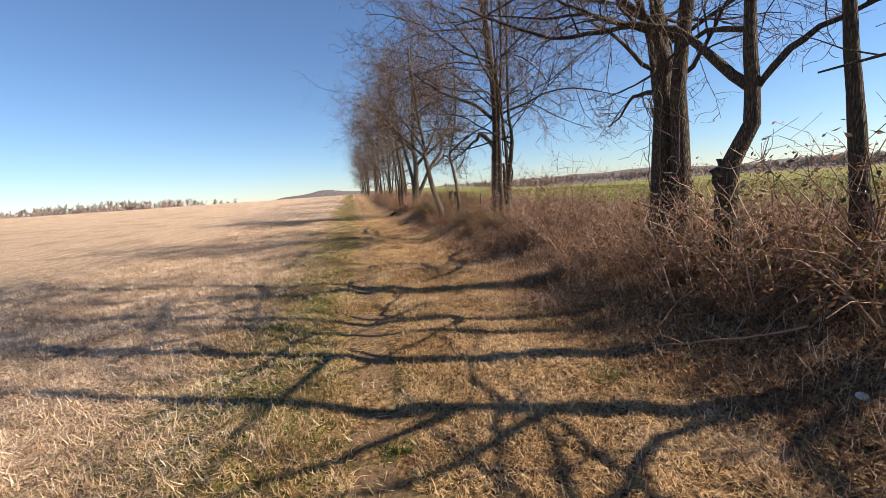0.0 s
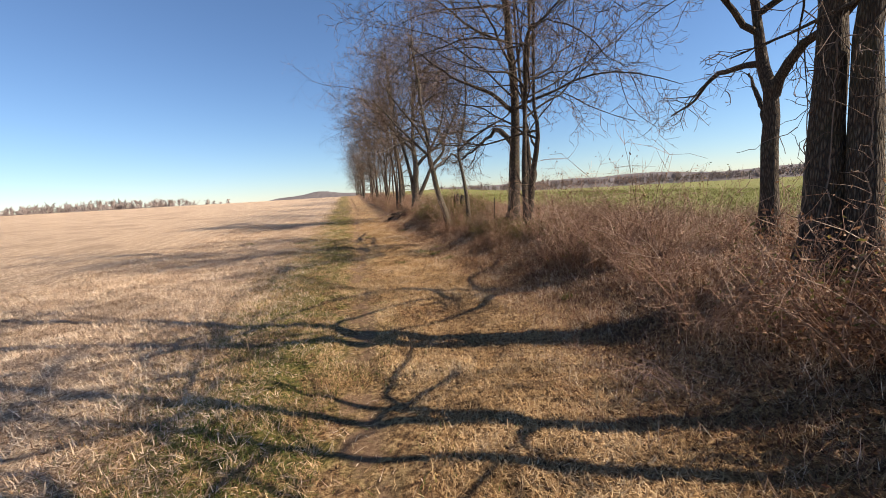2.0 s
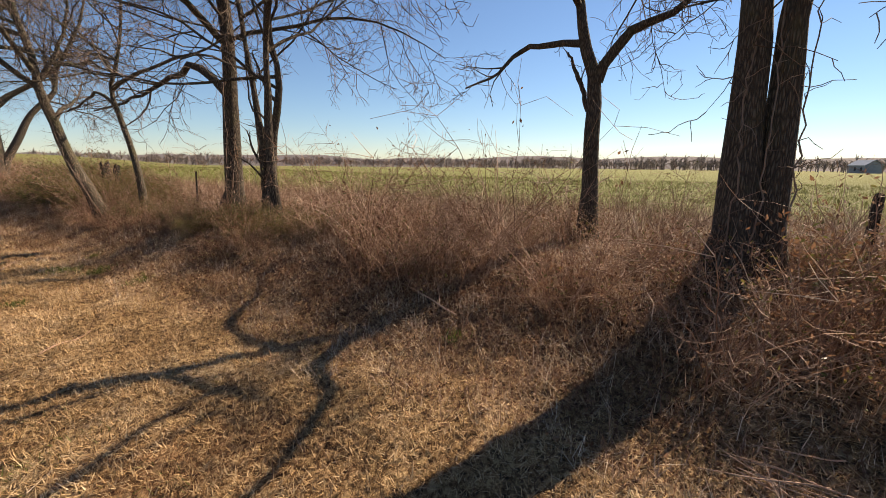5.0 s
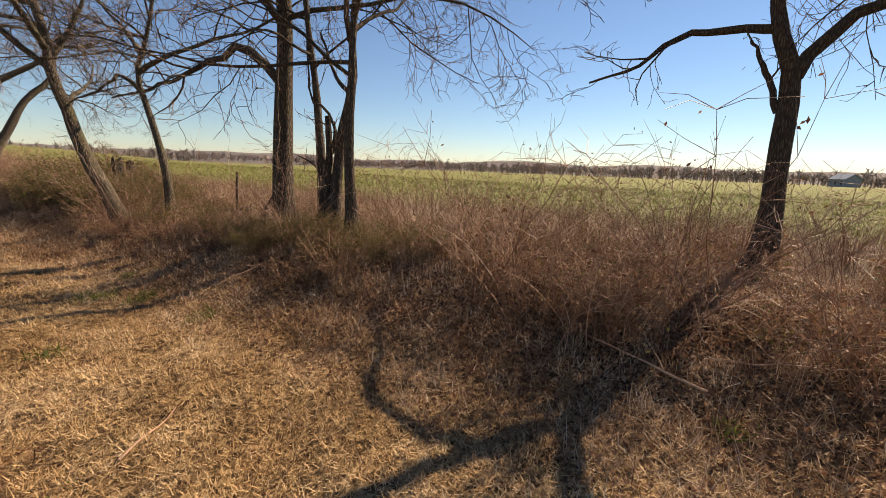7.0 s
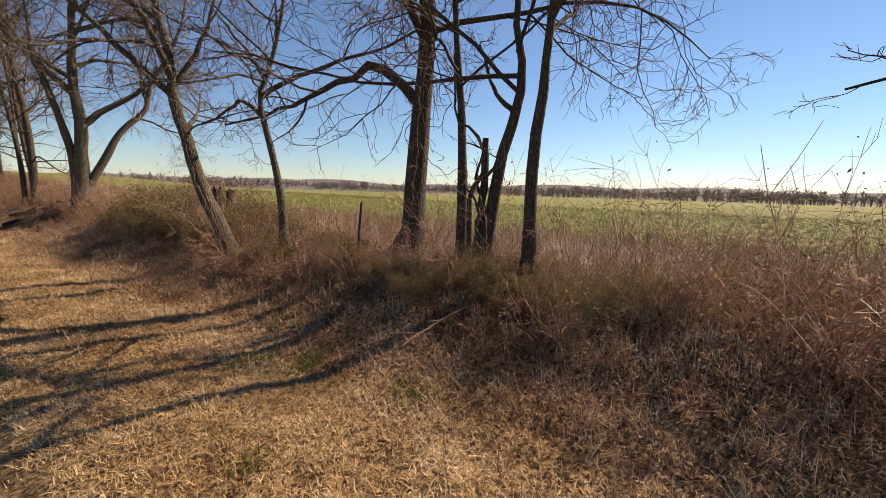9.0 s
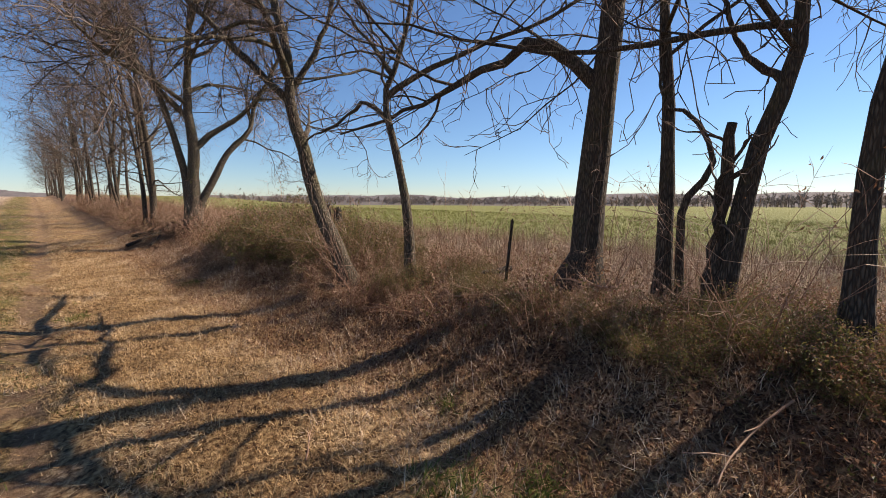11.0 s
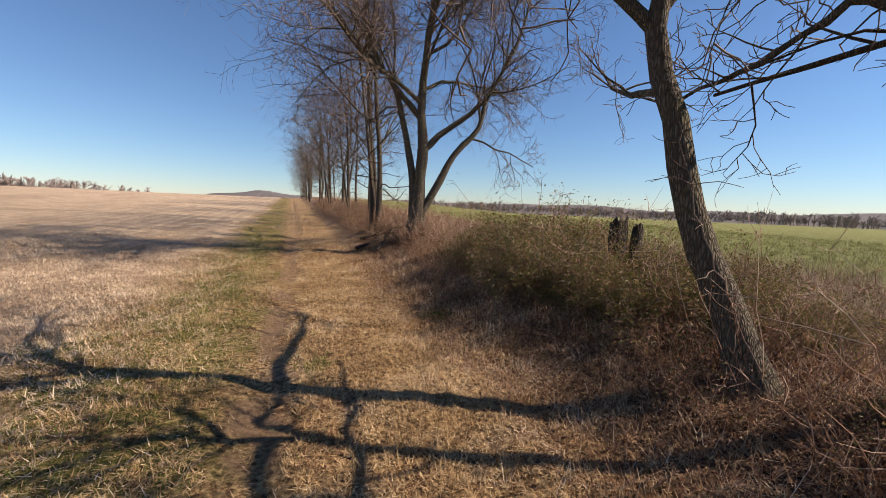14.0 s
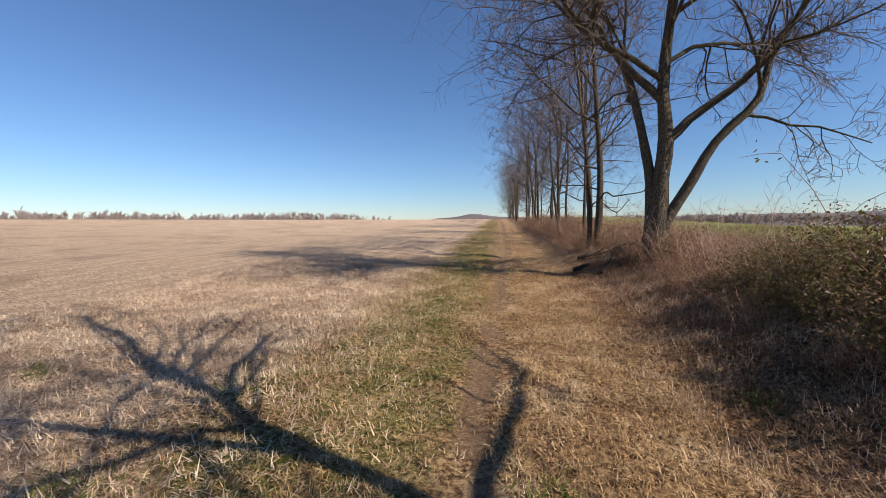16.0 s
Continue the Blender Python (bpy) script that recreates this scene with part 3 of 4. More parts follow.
# broad many-stemmed tree
stand(tree(23, [([(0, 0, 0), (0.03, 0.0, 0.7), (0.08, -0.02, 2.0), (0.16, -0.05, 2.9), (0.08, -0.02, 4.0), (0.14, -0.04, 5.6), (0.3, -0.1, 7.3), (0.3, 0.2, 10.5)], 0.27, 0.04),
                ([(-0.1, 0.1, 0.4), (-0.12, 0.1, 1.9), (-0.42, 0.15, 3.5), (-0.83, 0.27, 4.9), (-1.9, 0.6, 6.1), (-2.8, 0.9, 7.3)], 0.14, 0.03),
                ([(0.1, 0.0, 0.3), (0.2, -0.06, 0.95), (0.59, -0.19, 1.72), (1.12, -0.36, 2.8), (1.8, -0.59, 3.6), (2.0, -0.65, 4.5), (2.8, -0.92, 6.1), (3.2, -1.0, 7.6)], 0.15, 0.03)],
           [([(0.16, -0.06, 2.85), (0.81, -0.26, 3.48), (1.65, -0.54, 4.22), (2.37, -0.77, 5.23), (2.9, -0.9, 6.6)], 0.12, 0.02),
            ([(0.1, 0.0, 3.8), (-0.9, 0.1, 4.9), (-1.8, -0.2, 6.0), (-2.6, -0.4, 7.0)], 0.1, 0.02)],
           "broad many-stemmed bare tree with spreading rounded crown", BARK_PALE, dens=(0, 2.1, 3.8, 5.2, 5.0), clear=0.24, thick=1.6), 4.3, 26.5)

# ---- hedgerow further on: three kinds of tree, repeated ----
FAR_LABEL = "bare hedgerow tree with a dense twiggy crown"
kinds = []
for k, (h, r) in enumerate(((11.0, 0.125), (9.0, 0.095), (12.5, 0.15))):
    rng_k = np.random.default_rng(70 + k)
    stems = [([(0, 0, 0), (rng_k.normal(0, 0.1), rng_k.normal(0, 0.1), h * 0.22), (rng_k.normal(0, 0.3), rng_k.normal(0, 0.3), h * 0.55), (rng_k.normal(0, 0.5), rng_k.normal(0, 0.5), h)], r, 0.03)]
    if k != 1:
        stems.append(([(0.2, 0.1, 0), (0.4, -0.2, h * 0.2), (0.9, -0.4, h * 0.5), (1.3, -0.3, h * 0.8)], r * 0.7, 0.025))
    kinds.append(tree(80 + k, stems, [], FAR_LABEL, dens=(0, 1.3, 2.2, 2.7, 0), last=3, clear=0.12, reach=1.0, thick=1.35, low=4, low_z=(1.2, 4), low_len=2.6))
rng = np.random.default_rng(5)
spots = []
y = 30.2
while y < 190:
    spots.append((4.3 + rng.normal(0, 0.6), y))
    y += rng.uniform(2.2, 4.2) * (1 + max(0, y - 40) * 0.018)
for k, (x, y) in enumerate(spots):
    turn, size = rng.uniform(0, 360), rng.uniform(0.72, 1.1)
    if k < 3:
        stand(kinds[k], x, y, turn, size)
    else:
        ob = kinds[k % 3]
        c = copy_thing(ob, Matrix.Identity(4))
        stand(c, x, y, turn, size)


# ---- brush under the hedge ----
def leaf_cloud(rng, points, size, spread):
    """Small bent leaves near given points: two triangles each."""
    n = len(points)
    c = points + rng.normal(0, spread, (n, 3))
    a = rng.normal(size=(n, 3))
    a /= np.linalg.norm(a, axis=1)[:, None]
    b = np.cross(a, rng.normal(size=(n, 3)))
    b /= np.linalg.norm(b, axis=1)[:, None] + 1e-9
    w = np.cross(a, b)
    s = size * rng.uniform(0.6, 1.4, (n, 1))
    V = np.stack([c - a * s, c + b * s * 0.45 + w * s * 0.2, c + a * s, c - b * s * 0.45 + w * s * 0.2], 1).reshape(-1, 3)
    i = np.arange(n)[:, None] * 4
    F = np.concatenate([i + [0, 1, 2], i + [0, 2, 3]], 1).reshape(-1, 3)
    return V, F


def shrub(seed, count, tall, wide, arch, leaves, label, leaf_mat=None, leaf_size=0.018, twigs=6, cane_r=0.0055, category="shrub", green=0, cane_mat=None):
    """A thicket of arching canes from a common foot, with side twigs and the leaves that still hang on it."""
    rng = np.random.default_rng(seed)
    top = tagged(new("shrub"), label, category, "brush under the hedge")
    canes, small, tips = [], [], []
    for _ in range(count):
        a, q = rng.uniform(0, 6.28), wide * 0.45 * math.sqrt(rng.random())
        foot = (math.cos(a) * q, math.sin(a) * q, -0.05)
        out = np.array([math.cos(a + rng.normal(0, 0.8)), math.sin(a + rng.normal(0, 0.8)), 0])
        ln = tall * rng.uniform(0.5, 1.2)
        line = wander(rng, foot, out * rng.uniform(0.1, 0.7) + (0, 0, 1), ln, 5, 0.13, -arch * 1.3 * rng.uniform(0.2, 1))
        r = cane_r * rng.uniform(0.6, 1.4)
        canes.append((line, np.linspace(r, r * 0.35, 6)))
        tips.append(line[2:])
        for _k in range(twigs):
            i = rng.integers(1, 6)
            d = line[i] - line[i - 1]
            tw = wander(rng, line[i], sideways(rng, d / np.linalg.norm(d), rng.uniform(25, 75)), ln * rng.uniform(0.1, 0.34), 2, 0.3, 0.02)
            small.append((tw, np.linspace(r * 0.5, 0.0014, 3)))
            tips.append(tw[1:])
    tagged(child("cane_tangle", tubes("cane_tangle", canes, 3, cane_mat or CANE), top, "dry brown arching canes"), kind="stuff")
    if small:
        tagged(child("twig_tangle", tubes("twig_tangle", small, 3, cane_mat or CANE), top), kind="stuff")
    tips = np.concatenate(tips)
    for n, mat, name in ((leaves, leaf_mat or DRY_LEAF, "dry_foliage"), (green, GREEN_LEAF, "green_foliage")):
        if n:
            V, F = leaf_cloud(rng, tips[rng.integers(0, len(tips), n)], leaf_size, 0.05)
            tagged(child(name, mesh_of(name, V, F.ravel(), np.full(len(F), 3), mat, False), top), kind="stuff")
    return top


def thicket(kinds_of, spots):
    for k, (kind, x, y, turn, size) in enumerate(spots):
        ob = kinds_of[kind]
        if ob.location.length == 0:
            stand(ob, x, y, turn, size, 0.03)
        else:
            stand(copy_thing(ob, Matrix.Identity(4)), x, y, turn, size, 0.03)


brush = [
    shrub(101, 46, 1.05, 1.1, 0.16, 700, "tangled brown bramble thicket with dry leaves", green=150, twigs=5, leaf_size=0.026, cane_r=0.0065),
    shrub(102, 16, 1.35, 0.9, 0.13, 80, "upright dead weed stems, grey-brown and twiggy", twigs=8),
    shrub(103, 60, 0.75, 1.3, 0.22, 900, "low matted bramble tangle with dry leaves", green=220, twigs=4, leaf_size=0.026),
    shrub(104, 13, 1.6, 0.6, 0.09, 40, "thin pale leafless shrub with many fine shoots", twigs=12, cane_r=0.0052),
    shrub(105, 120, 0.95, 1.5, 0.34, 6000, "mounded honeysuckle tangle with small green leaves", green=11000, leaf_size=0.019, twigs=5, cane_r=0.005, cane_mat=TWIG),
    shrub(106, 5, 1.55, 0.35, 0.02, 150, "tall dead weed stalks with dark withered leaves", leaf_mat=GREEN_LEAF, leaf_size=0.015, twigs=5, cane_r=0.007, category="weed"),
]
rng = np.random.default_rng(9)
plan = [(k % 2, 3.4 + 0.5 * k, 0.2 + 0.9 * (k % 3), 50 * k, 1.15) for k in range(5)]
for y in np.arange(-2, 60, 0.56):
    for _ in range(2):
        x = rng.uniform(3.2, 6.0)
        plan.append((int(rng.choice([0, 2, 2])), x, y + rng.uniform(-0.4, 0.4), rng.uniform(0, 360), rng.uniform(0.38, 0.66) * (0.7 if x < 3.5 else 1.0) * (1.0 if y < 26 else 1.7)))
    if rng.random() < 0.62:
        x = rng.uniform(3.6, 7.2)
        plan.append((int(rng.choice([1, 3])), x, y + rng.uniform(-0.4, 0.4), rng.uniform(0, 360), rng.uniform(0.55, 0.95)))
for x, y, s in ((3.93, 11.02, 0.75), (3.82, 10.14, 0.7), (3.48, 11.79, 0.6), (4.15, 9.59, 0.6), (4.25, 18.11, 0.95), (4.04, 19.16, 1.05), (4.58, 20.09, 1.1), (4.47, 21.11, 1.15), (4.90, 22.22, 0.95),
                (4.68, 22.97, 0.8), (5.40, 20.64, 1.15), (4.79, 19.44, 0.8), (5.64, 23.90, 0.7), (4.15, 17.23, 0.7), (4.90, 17.52, 0.8), (3.82, 18.31, 0.6), (3.76, 19.62, 0.65), (3.82, 20.74, 0.7), (4.04, 21.85, 0.75), (4.90, 18.31, 0.7), (4.04, 13.99, 0.5), (3.82, 13.20, 0.5), (3.71, 12.33, 0.5), (4.58, 14.58, 0.55), (3.71, 15.17, 0.45), (4.68, 16.54, 0.6), (3.60, 10.69, 0.5), (4.15, 11.57, 0.6), (4.47, 3.39, 0.7), (3.93, 1.69, 0.8)):
    plan.append((4, x + (0.3 if y > 15 else 0.2), y, rng.uniform(0, 360), s * (1.0 if y > 15 else 0.68)))
for x, y, s in ((3.06, 4.52, 0.75), (3.71, 6.86, 1.0), (3.36, 7.73, 0.9), (3.82, 8.50, 1.05), (4.42, 6.68, 1.1), (3.36, 15.36, 0.8), (5.03, 8.94, 1.0), (3.60, 5.65, 0.85)):
    plan.append((3, x, y, rng.uniform(0, 360), s))
for x, y, s in ((5.64, 6.86, 1.0), (6.06, 7.40, 1.1), (5.27, 7.84, 0.9), (6.59, 8.39, 1.0), (6.38, 6.31, 0.9), (4.68, 9.27, 0.95), (5.96, 9.59, 0.8), (7.08, 10.36, 0.9), (6.80, 4.88, 0.9), (4.58, 20.46, 1.45), (4.90, 20.64, 1.3), (4.04, 7.40, 0.8)):
    plan.append((5, x, y, rng.uniform(0, 360), s))
for x, y, s in ((3.5, 2.2, 0.95), (3.35, 2.9, 0.85), (3.55, 3.5, 0.9), (3.8, 1.3, 1.0), (3.9, 2.6, 0.95), (4.4, 3.4, 0.9), (3.3, 4.1, 0.6), (3.6, 7.4, 0.7), (4.0, 8.2, 0.8), (4.3, 8.9, 0.65)):
    plan.append((0, x, y, rng.uniform(0, 360), s))
for x, y, s in ((3.15, 4.68, 0.85), (4.0, 7.6, 0.8), (4.6, 6.9, 0.85), (3.9, 9.3, 0.7), (5.2, 8.0, 0.85), (3.6, 5.6, 0.8), (5.6, 9.6, 0.8)):
    plan.append((3, x, y, rng.uniform(0, 360), s))
thicket(brush, plan)


# ---- loose cover on the ground: blades, straws and leaves beyond counting ----
def blades(name, label, mat, seed, count, where, ln, wd, upright, clump=0.0):
    """count blades; where(rng, n) gives n places; upright 0 (lying) to 1."""
    rng = np.random.default_rng(seed)
    x, y = where(rng, count)
    n = len(x)
    z = relief(x, y)
    a = rng.uniform(0, 2 * math.pi, n)
    e = np.clip(rng.normal(upright, 0.28, n), 0.02, 1) * math.pi / 2
    L = ln * rng.uniform(0.5, 1.5, n)
    W = wd * rng.uniform(0.6, 1.4, n)
    d = np.stack([np.cos(a) * np.cos(e), np.sin(a) * np.cos(e), np.sin(e)], -1)
    s = np.stack([-np.sin(a), np.cos(a), np.zeros(n)], -1)
    foot = np.stack([x, y, z + rng.uniform(-0.004, 0.012, n)], -1)
    tip = foot + d * L[:, None] + rng.normal(0, 0.006, (n, 3))
    V = np.stack([foot - s * W[:, None], foot + s * W[:, None], tip], 1).reshape(-1, 3)
    tagged(new(name, mesh_of(name, V, np.arange(3 * n), np.full(n, 3), mat, False)), label, "grass", kind="stuff")


def strip(x0, x1, y0, y1, power=1.0, clumps=0.0, fade=0.5):
    """Places in a strip with frayed edges, thinning with distance ahead; clumps gathers them into tufts."""
    def where(rng, n):
        def spot(k):
            return rng.uniform(x0, x1, k) + rng.normal(0, fade, k), y0 + (y1 - y0) * rng.random(k) ** power
        x, y = spot(n)
        if clumps:
            cx, cy = spot(max(4, n // 14))
            j = rng.integers(0, len(cx), n)
            x, y = cx[j] + rng.normal(0, clumps, n), cy[j] + rng.normal(0, clumps, n)
        return x, y
    return where


def off_rut(where, thin=False):
    """Leaves the bare rut open; thin lets the dry grass stand thinner where the green strip runs."""
    def there(rng, n):
        x, y = where(rng, n)
        keep = (np.abs(x - rut_line(y)) > 0.24 + 0.1 * np.sin(y * 1.9 + np.sin(y * 5.1))) | (lumps(x, y, 0.9) > 0.35) | (rng.random(len(x)) < 0.06)
        if thin:
            green = (np.abs(x - rut_line(y) + 0.95) < 0.6 + 0.35 * lumps(x, y, 1.3)) & (lumps(x + 9, y, 0.6) > -0.25)
            keep &= ~green | (rng.random(len(x)) < 0.3)
        return x[keep], y[keep]
    return there


blades("dry_grass", "short dry golden grass of the track", GOLD_GRASS, 201, 330000, off_rut(strip(-1.3, 2.6, 0.2, 27, 1.15, 0, 0.7), True), 0.05, 0.0032, 0.13)
blades("dry_grass_tufts", "tufts of dry golden grass", GOLD_GRASS, 202, 220000, off_rut(strip(-1.4, 3.0, 0.2, 30, 1.15, 0.032, 0.7), True), 0.055, 0.0027, 0.34)
blades("green_grass", "green grass blades in the track", GREEN_GRASS, 203, 130000, off_rut(strip(-1.4, -0.1, 0.2, 32, 1.1, 0.07, 0.5)), 0.045, 0.0026, 0.35)
blades("straw_stubble", "pale straw litter on the stubble field", STRAW, 204, 340000, strip(-7, -1.2, 0.4, 32, 1.1, 0, 0.6), 0.09, 0.0036, 0.08)
blades("straw_tufts", "clumps of broken straw on the stubble field", STRAW, 208, 130000, strip(-7, -1.2, 0.4, 32, 1.1, 0.04, 0.6), 0.07, 0.0032, 0.28)
blades("bank_grass", "long bleached grass on the hedge bank", STRAW, 205, 65000, strip(2.4, 6.2, 0, 30, 1.15, 0.06), 0.14, 0.0022, 0.36)
blades("standing_grass", "pinkish bleached grass standing in the brush", CANE, 211, 15000, strip(3.6, 6.8, 2, 28, 1.0, 0.13), 0.3, 0.0021, 0.55)
blades("russet_grass", "reddish dead grass lying on the bank's foot", RUSSET, 209, 60000, strip(2.2, 3.9, 0, 28, 1.1, 0.09, 0.3), 0.15, 0.0022, 0.26)
blades("field_edge_grass", "tall bleached grass along the wheat field", CANE, 206, 50000, strip(6.0, 10.2, -2, 40, 1.0, 0.1), 0.4, 0.0022, 0.72)
blades("wheat", "young green winter wheat", WHEAT, 207, 130000, strip(9.8, 36, -6, 50, 1.0, 0.06, 1.0), 0.16, 0.004, 0.5)


def leaf_litter():
    rng = np.random.default_rng(210)
    n = 170000
    x, y = rng.normal(4.0, 1.0, n), 30 * rng.random(n) ** 1.15
    keep = (x > 2.1) & (x < 7)
    x, y = x[keep], y[keep]
    P = np.stack([x, y, relief(x, y) + 0.012], -1)
    V, F = leaf_cloud(rng, P, 0.019, 0.012)
    tagged(new("leaf_litter", mesh_of("leaf_litter", V, F.ravel(), np.full(len(F), 3), DRY_LEAF, False)), "brown dry fallen leaves on the hedge bank", "leaves", kind="stuff")


leaf_litter()


# ---- stump, posts, fallen wood ----
def jagged_post(name, seed, tall, r, lean, label, category, sides=10, bite=0.12):
    """A weathered round of wood with a splintered, uneven top."""
    rng = np.random.default_rng(seed)
    top = tagged(new(name), label, category)
    n = 9
    ang = np.arange(sides) * 2 * math.pi / sides
    wave = 1 + 0.16 * np.sin(2 * ang + seed) + rng.normal(0, 0.08, sides)
    V = []
    for k in range(n):
        f = k / (n - 1)
        rr = r * wave * (1.12 - 0.15 * f) * (1 + rng.normal(0, 0.03, sides))
        z = f * tall + (rng.uniform(-bite, bite, sides) if k == n - 1 else 0)
        V.append(np.stack([np.cos(ang) * rr + lean[0] * f * tall, np.sin(ang) * rr + lean[1] * f * tall, z * np.ones(sides)], -1))
    V = np.concatenate(V)
    V = np.vstack([V, [[lean[0] * tall * 0.8, lean[1] * tall * 0.8, tall - bite * 1.6]]])
    F, S = [], []
    for k in range(n - 1):
        for j in range(sides):
            F += [k * sides + j, k * sides + (j + 1) % sides, (k + 1) * sides + (j + 1) % sides, (k + 1) * sides + j]
            S.append(4)
    for j in range(sides):
        F += [(n - 1) * sides + j, (n - 1) * sides + (j + 1) % sides, n * sides]
        S.append(3)
    child("shaft", mesh_of("shaft", V, F, S, WEATHERED, False), top)
    return top


stump = jagged_post("tree_stump", 3, 1.08, 0.105, (0.0, 0.02), "broken grey tree stump with splintered top", "stump", 14, 0.07)
stand(stump, 4.78, 18.55)
stand(jagged_post("tree_stump", 8, 1.0, 0.075, (0.05, -0.03), "split half of a broken stump", "stump", 10, 0.06), 4.96, 18.49)
stand(jagged_post("fence_post", 5, 0.9, 0.02, (0.02, -0.09), "thin weathered wooden fence post, leaning", "fence post", 8, 0.03), 4.74, 13.95)
stand(jagged_post("fence_post", 6, 0.85, 0.04, (-0.04, 0.02), "weathered wooden fence post in bleached grass", "fence post", 8, 0.03), 6.0, 3.1)


def stick(seed, x, y, turn, ln, r, label, lift=0.02, forks=2, mat=None):
    rng = np.random.default_rng(seed)
    d = np.array([math.cos(radians(turn)), math.sin(radians(turn)), 0])
    p = np.array([x, y, 0]) - d * ln / 2
    line = wander(rng, p, d, ln, 8, 0.07, 0)
    line[:, 2] = relief(line[:, 0], line[:, 1]) + r + lift
    top = tagged(new("fallen_branch"), label, "branch")
    child("shaft", tubes("shaft", [(line, np.linspace(r, r * 0.5, 9))], 7, mat or CANE), top)
    for k in range(forks):
        i = int(rng.integers(2, 7))
        tw = wander(rng, line[i], sideways(rng, d, rng.uniform(25, 60)), ln * rng.uniform(0.2, 0.4), 4, 0.12, 0)
        tw[:, 2] = relief(tw[:, 0], tw[:, 1]) + r + lift + np.linspace(0, 0.1 * ln, 5)
        child("fork", tubes("fork", [(tw, np.linspace(r * 0.6, r * 0.25, 5))], 5, mat or CANE), top)
    return top


stick(1, 1.22, 9.42, 22, 0.5, 0.009, "thin pale fallen stick on dry grass", 0.0, 0)
for k, (x, y, a, ln) in enumerate(((2.30, 4.13, 60, 0.6), (2.48, 4.02, 80, 0.5), (2.25, 4.29, 40, 0.45), (2.65, 4.18, 110, 0.4), (2.42, 4.34, 20, 0.55))):
    stick(10 + k, x, y, a, ln, 0.005, "pale broken weed stalk on the bank", 0.03, 0)
for k, (x, y, a, ln, r) in enumerate(((3.82, 14.08, 120, 1.6, 0.016), (3.48, 14.58, 95, 1.2, 0.012), (4.04, 12.55, 20, 0.9, 0.018), (3.13, 11.24, 150, 0.8, 0.008), (3.36, 7.07, 70, 1.1, 0.01),
                                       (3.60, 5.98, 100, 1.2, 0.008), (2.77, 2.01, 140, 1.0, 0.009), (3.01, 2.75, 30, 0.8, 0.008), (1.60, 13.30, 60, 0.35, 0.006))):
    stick(30 + k, x, y, a, ln, r, "grey fallen branch on the hedge bank", 0.05, 2)
for k, (x, y, a, ln, r) in enumerate(((3.6, 27.6, 15, 2.2, 0.06), (3.4, 27.0, 60, 1.5, 0.04), (3.7, 28.2, -20, 1.8, 0.05), (4.9, 29.2, 80, 2.0, 0.09), (3.3, 27.9, 130, 1.1, 0.03))):
    stick(50 + k, x, y, a, ln, r, "dead grey log heaped at the track's edge", 0.06, 2, WEATHERED)


fan = np.random.default_rng(61)
for k in range(12):
    stick(70 + k, 2.32 + fan.normal(0, 0.12), 4.3 + fan.normal(0, 0.1), fan.normal(75, 28), fan.uniform(0.3, 0.6), 0.0045, "pale broken weed stalk on the bank", fan.uniform(0.02, 0.12), 0)
stick(90, 4.95, 14.25, 170, 0.55, 0.05, "short weathered log beside the fence post", 0.02, 0, WEATHERED)
stick(91, 4.55, 12.75, 60, 0.9, 0.016, "pale broken branch before the great trunk", 0.16, 2)


def green_tuft(seed, x, y, wide, count):
    """A tuft of fresh green blades and small broad leaves on the dry ground."""
    rng = np.random.default_rng(seed)
    top = tagged(new("green_tuft"), "small fresh green weed tuft on dry ground", "weed", "green tufts")
    n = count
    px, py = rng.normal(0, wide, n), rng.normal(0, wide, n)
    z = relief(x + px, y + py) - height(x, y)
    a, e = rng.uniform(0, 6.28, n), rng.uniform(0.3, 1.3, n)
    ln = rng.uniform(0.04, 0.11, n)
    foot = np.stack([px, py, z], -1)
    d = np.stack([np.cos(a) * np.cos(e), np.sin(a) * np.cos(e), np.sin(e)], -1)
    side = np.stack([-np.sin(a), np.cos(a), 0 * a], -1) * rng.uniform(0.0025, 0.006, n)[:, None]
    V = np.stack([foot - side, foot + side, foot + d * ln[:, None] * 0.6 + side * 0.8, foot + d * ln[:, None] - (0, 0, 0.012)], 1).reshape(-1, 3)
    i = np.arange(n)[:, None] * 4
    F = np.concatenate([i + [0, 1, 2], i + [0, 2, 3]], 1).ravel()
    tagged(child("blade_tuft", mesh_of("blade_tuft", V, F, np.full(2 * n, 3), GREEN_GRASS, False), top), kind="stuff")
    top.location = (x, y, height(x, y))


for k, (x, y, w, n) in enumerate(((-3.47, 3.59, 0.1, 220), (-3.0, 2.89, 0.07, 120), (0.17, 1.88, 0.06, 90), (1.83, 2.12, 0.06, 90), (-3.98, 19.46, 0.08, 110), (-1.87, 18.0, 0.12, 200), (2.0, 12.4, 0.12, 260), (2.22, 12.0, 0.06, 120),
                                 (2.34, 10.87, 0.09, 140), (1.23, 11.2, 0.06, 80), (2.34, 12.03, 0.07, 150), (2.54, 12.95, 0.05, 80), (-1.03, 4.67, 0.08, 160), (2.92, 6.44, 0.05, 70), (2.54, 19.57, 0.1, 150), (0.8, 18.35, 0.08, 120))):
    green_tuft(300 + k, x, y, w, n)


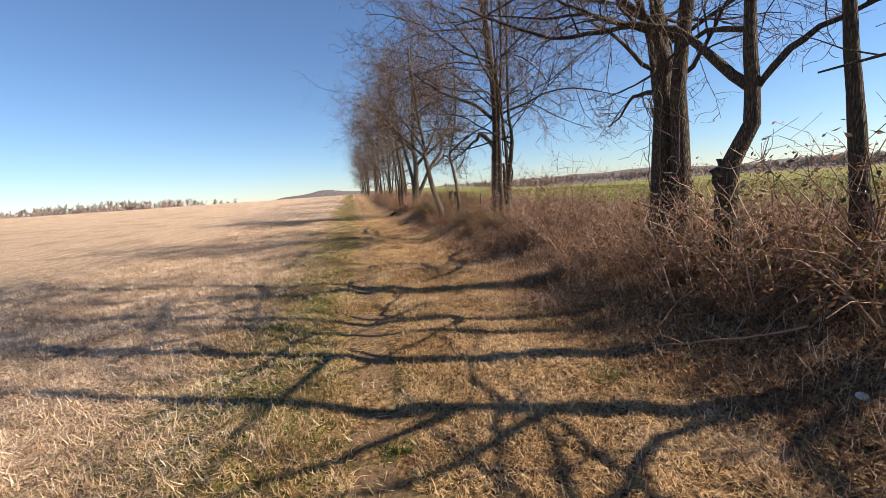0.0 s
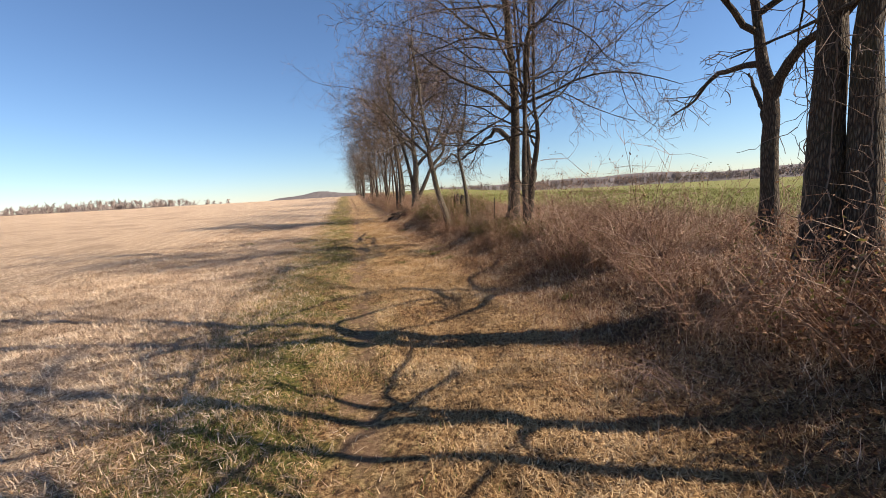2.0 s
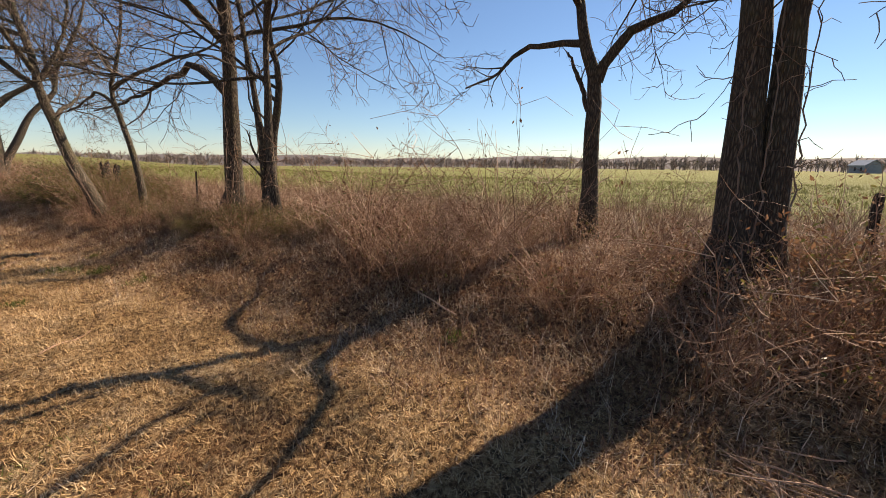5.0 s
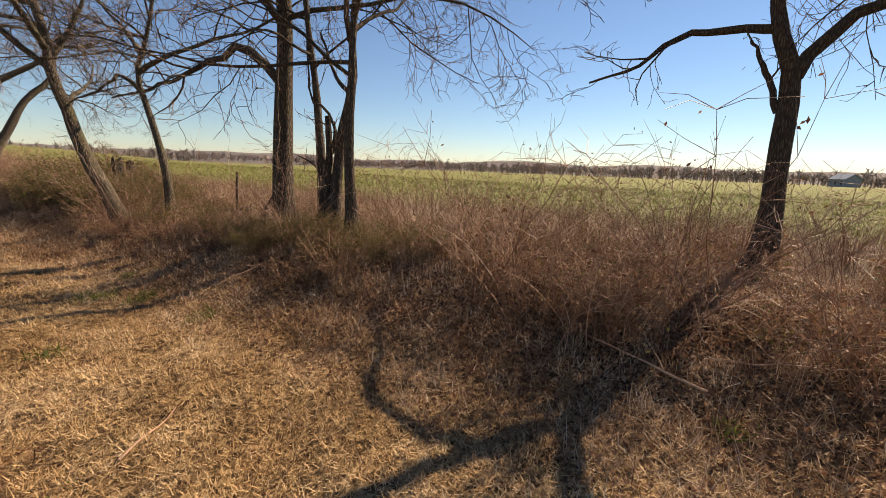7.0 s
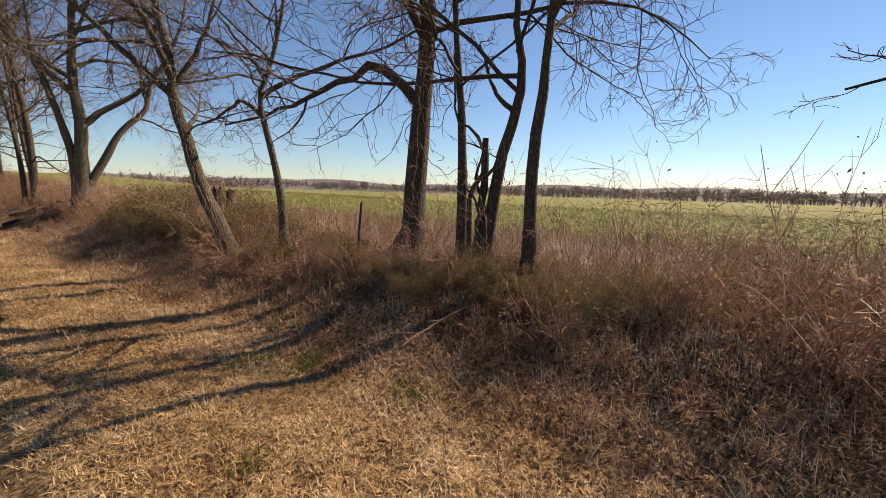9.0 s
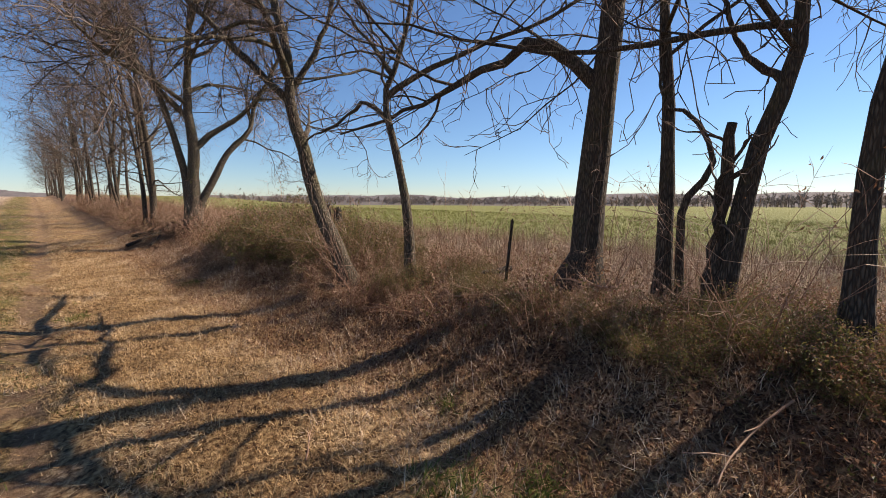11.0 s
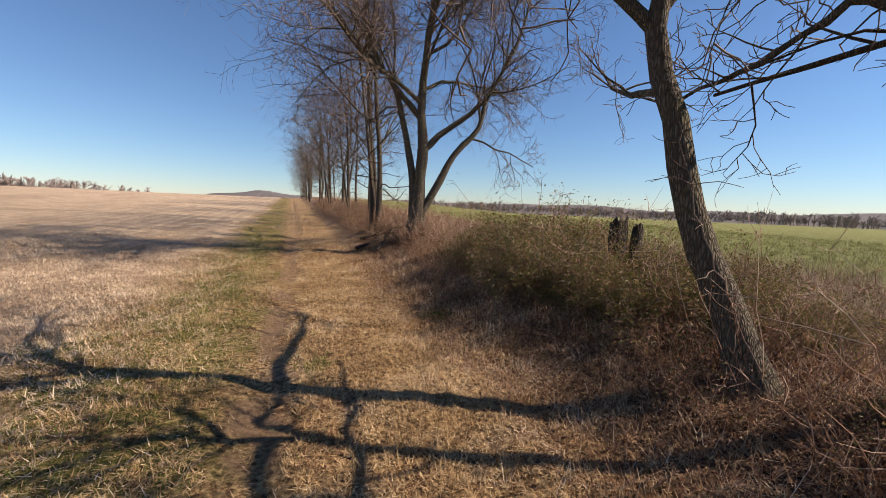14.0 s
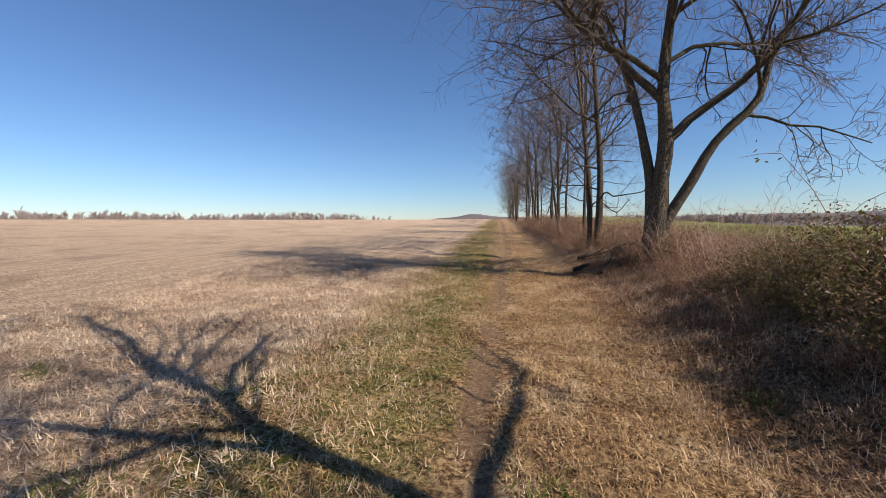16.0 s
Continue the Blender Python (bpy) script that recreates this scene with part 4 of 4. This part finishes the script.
def vine(tree_top, seed, pts, label="thin bare vine clinging to the bark"):
    """A crooked vine up a trunk, with short side shoots; a part of the tree it clings to."""
    rng = np.random.default_rng(seed)
    p, r = resample(pts, np.linspace(0.008, 0.004, len(pts)), 26)
    p = p + rng.normal(0, 0.012, p.shape)
    lines = [(p, r)]
    for k in range(16):
        i = int(rng.integers(2, 24))
        w = wander(rng, p[i], (rng.normal(-0.6, 0.5), rng.normal(0, 0.6), rng.uniform(-0.2, 0.8)), rng.uniform(0.12, 0.4), 4, 0.3, -0.05)
        lines.append((w, np.linspace(0.004, 0.0018, 5)))
    tagged(child("vine", tubes("vine", lines, 4, TWIG), tree_top, label), kind="stuff")


vine(TWIN, 401, [(-0.17, -0.08, 0.1), (-0.15, -0.12, 0.8), (-0.13, -0.09, 1.6), (-0.08, -0.08, 2.4), (-0.03, 0.0, 3.2)])
vine(TWIN, 402, [(-0.1, -0.32, 0.1), (-0.05, -0.34, 0.9), (-0.02, -0.3, 1.8), (0.02, -0.34, 2.6)])
vine(TWIN, 403, [(-0.2, 0.1, 0.1), (-0.18, 0.06, 0.9), (-0.14, 0.1, 1.7), (-0.12, 0.04, 2.3)])
vine(GREAT, 404, [(-0.22, -0.12, 0.1), (-0.14, -0.2, 1.0), (-0.1, -0.28, 2.0), (-0.06, -0.3, 3.0)])
vine(LEANER, 405, [(-0.12, -0.1, 0.2), (-0.26, 0.08, 0.7), (-0.38, 0.3, 1.3), (-0.46, 0.46, 2.0), (-0.54, 0.62, 2.7)])


def pale_stone():
    bm = bmesh.new()
    bmesh.ops.create_icosphere(bm, subdivisions=3, radius=0.03)
    for v in bm.verts:
        v.co *= 1 + 0.25 * noise.noise(v.co * 14)
        v.co.z *= 0.75
    me = bpy.data.meshes.new("stone")
    bm.to_mesh(me)
    bm.free()
    me.materials.append(plain_material("pale_stone", (0.42, 0.40, 0.36), (0.66, 0.63, 0.58), 25))
    ob = tagged(new("stone", me), "small pale stone among dry grass", "stone")
    ob.location = (2.8, 1.15, height(2.8, 1.15) + 0.02)


pale_stone()


# ---- far farm buildings ----
ROOF = plain_material("pale_metal_roof", (0.22, 0.25, 0.30), (0.30, 0.34, 0.39), 0.6, 0.5)
SIDING = plain_material("grey_white_siding", (0.20, 0.21, 0.235), (0.28, 0.29, 0.31), 0.8, 0.7)
DARK_PANE = plain_material("dark_pane", (0.03, 0.035, 0.045), (0.05, 0.055, 0.07), 1.0, 0.2)


def box(bm, x0, x1, y0, y1, z0, z1):
    v = [bm.verts.new((x, y, z)) for z in (z0, z1) for y in (y0, y1) for x in (x0, x1)]
    for f in ((0, 2, 3, 1), (4, 5, 7, 6), (0, 1, 5, 4), (2, 6, 7, 3), (0, 4, 6, 2), (1, 3, 7, 5)):
        bm.faces.new([v[i] for i in f])


def farm_building(name, label, x, y, turn, ln, wd, eave, ridge):
    top = tagged(new(name), label, "building")
    bm = bmesh.new()
    pts = [(-wd / 2, 0), (wd / 2, 0), (wd / 2, eave), (0, ridge - 0.15), (-wd / 2, eave)]
    ends = [[bm.verts.new((s * ln / 2, a, z)) for a, z in pts] for s in (-1, 1)]
    bm.faces.new(ends[0][::-1])
    bm.faces.new(ends[1])
    for i in range(5):
        j = (i + 1) % 5
        bm.faces.new((ends[0][i], ends[0][j], ends[1][j], ends[1][i]))
    part("wall", bm, SIDING, top)
    for s in (-1, 1):
        bm = bmesh.new()
        a = [(s * (wd / 2 + 0.4), eave - 0.25), (0, ridge), (0, ridge + 0.18), (s * (wd / 2 + 0.4), eave - 0.07)]
        e = [[bm.verts.new((q * (ln / 2 + 0.4), p, z)) for p, z in a] for q in (-1, 1)]
        bm.faces.new(e[0][::-1])
        bm.faces.new(e[1])
        for i in range(4):
            j = (i + 1) % 4
            bm.faces.new((e[0][i], e[0][j], e[1][j], e[1][i]))
        bmesh.ops.recalc_face_normals(bm, faces=bm.faces)
        part("roof", bm, ROOF, top)
    for k in range(int(ln // 4)):
        for s in (-1, 1):
            bm = bmesh.new()
            cx = -ln / 2 + 2 + k * 4
            box(bm, cx - 0.6, cx + 0.6, s * (wd / 2 + 0.03) - 0.03, s * (wd / 2 + 0.03) + 0.03, eave * 0.35, eave * 0.75)
            part("window", bm, DARK_PANE, top)
    stand(top, x, y, turn, 1.0, 0.3)


farm_building("barn", "long pale barn with a metal roof beyond the wheat", 214, -86, 62, 26, 10, 4.2, 7.4)
farm_building("farmhouse", "small pale farmhouse before distant woods", 300, -78, 20, 11, 8, 4.6, 7.2)
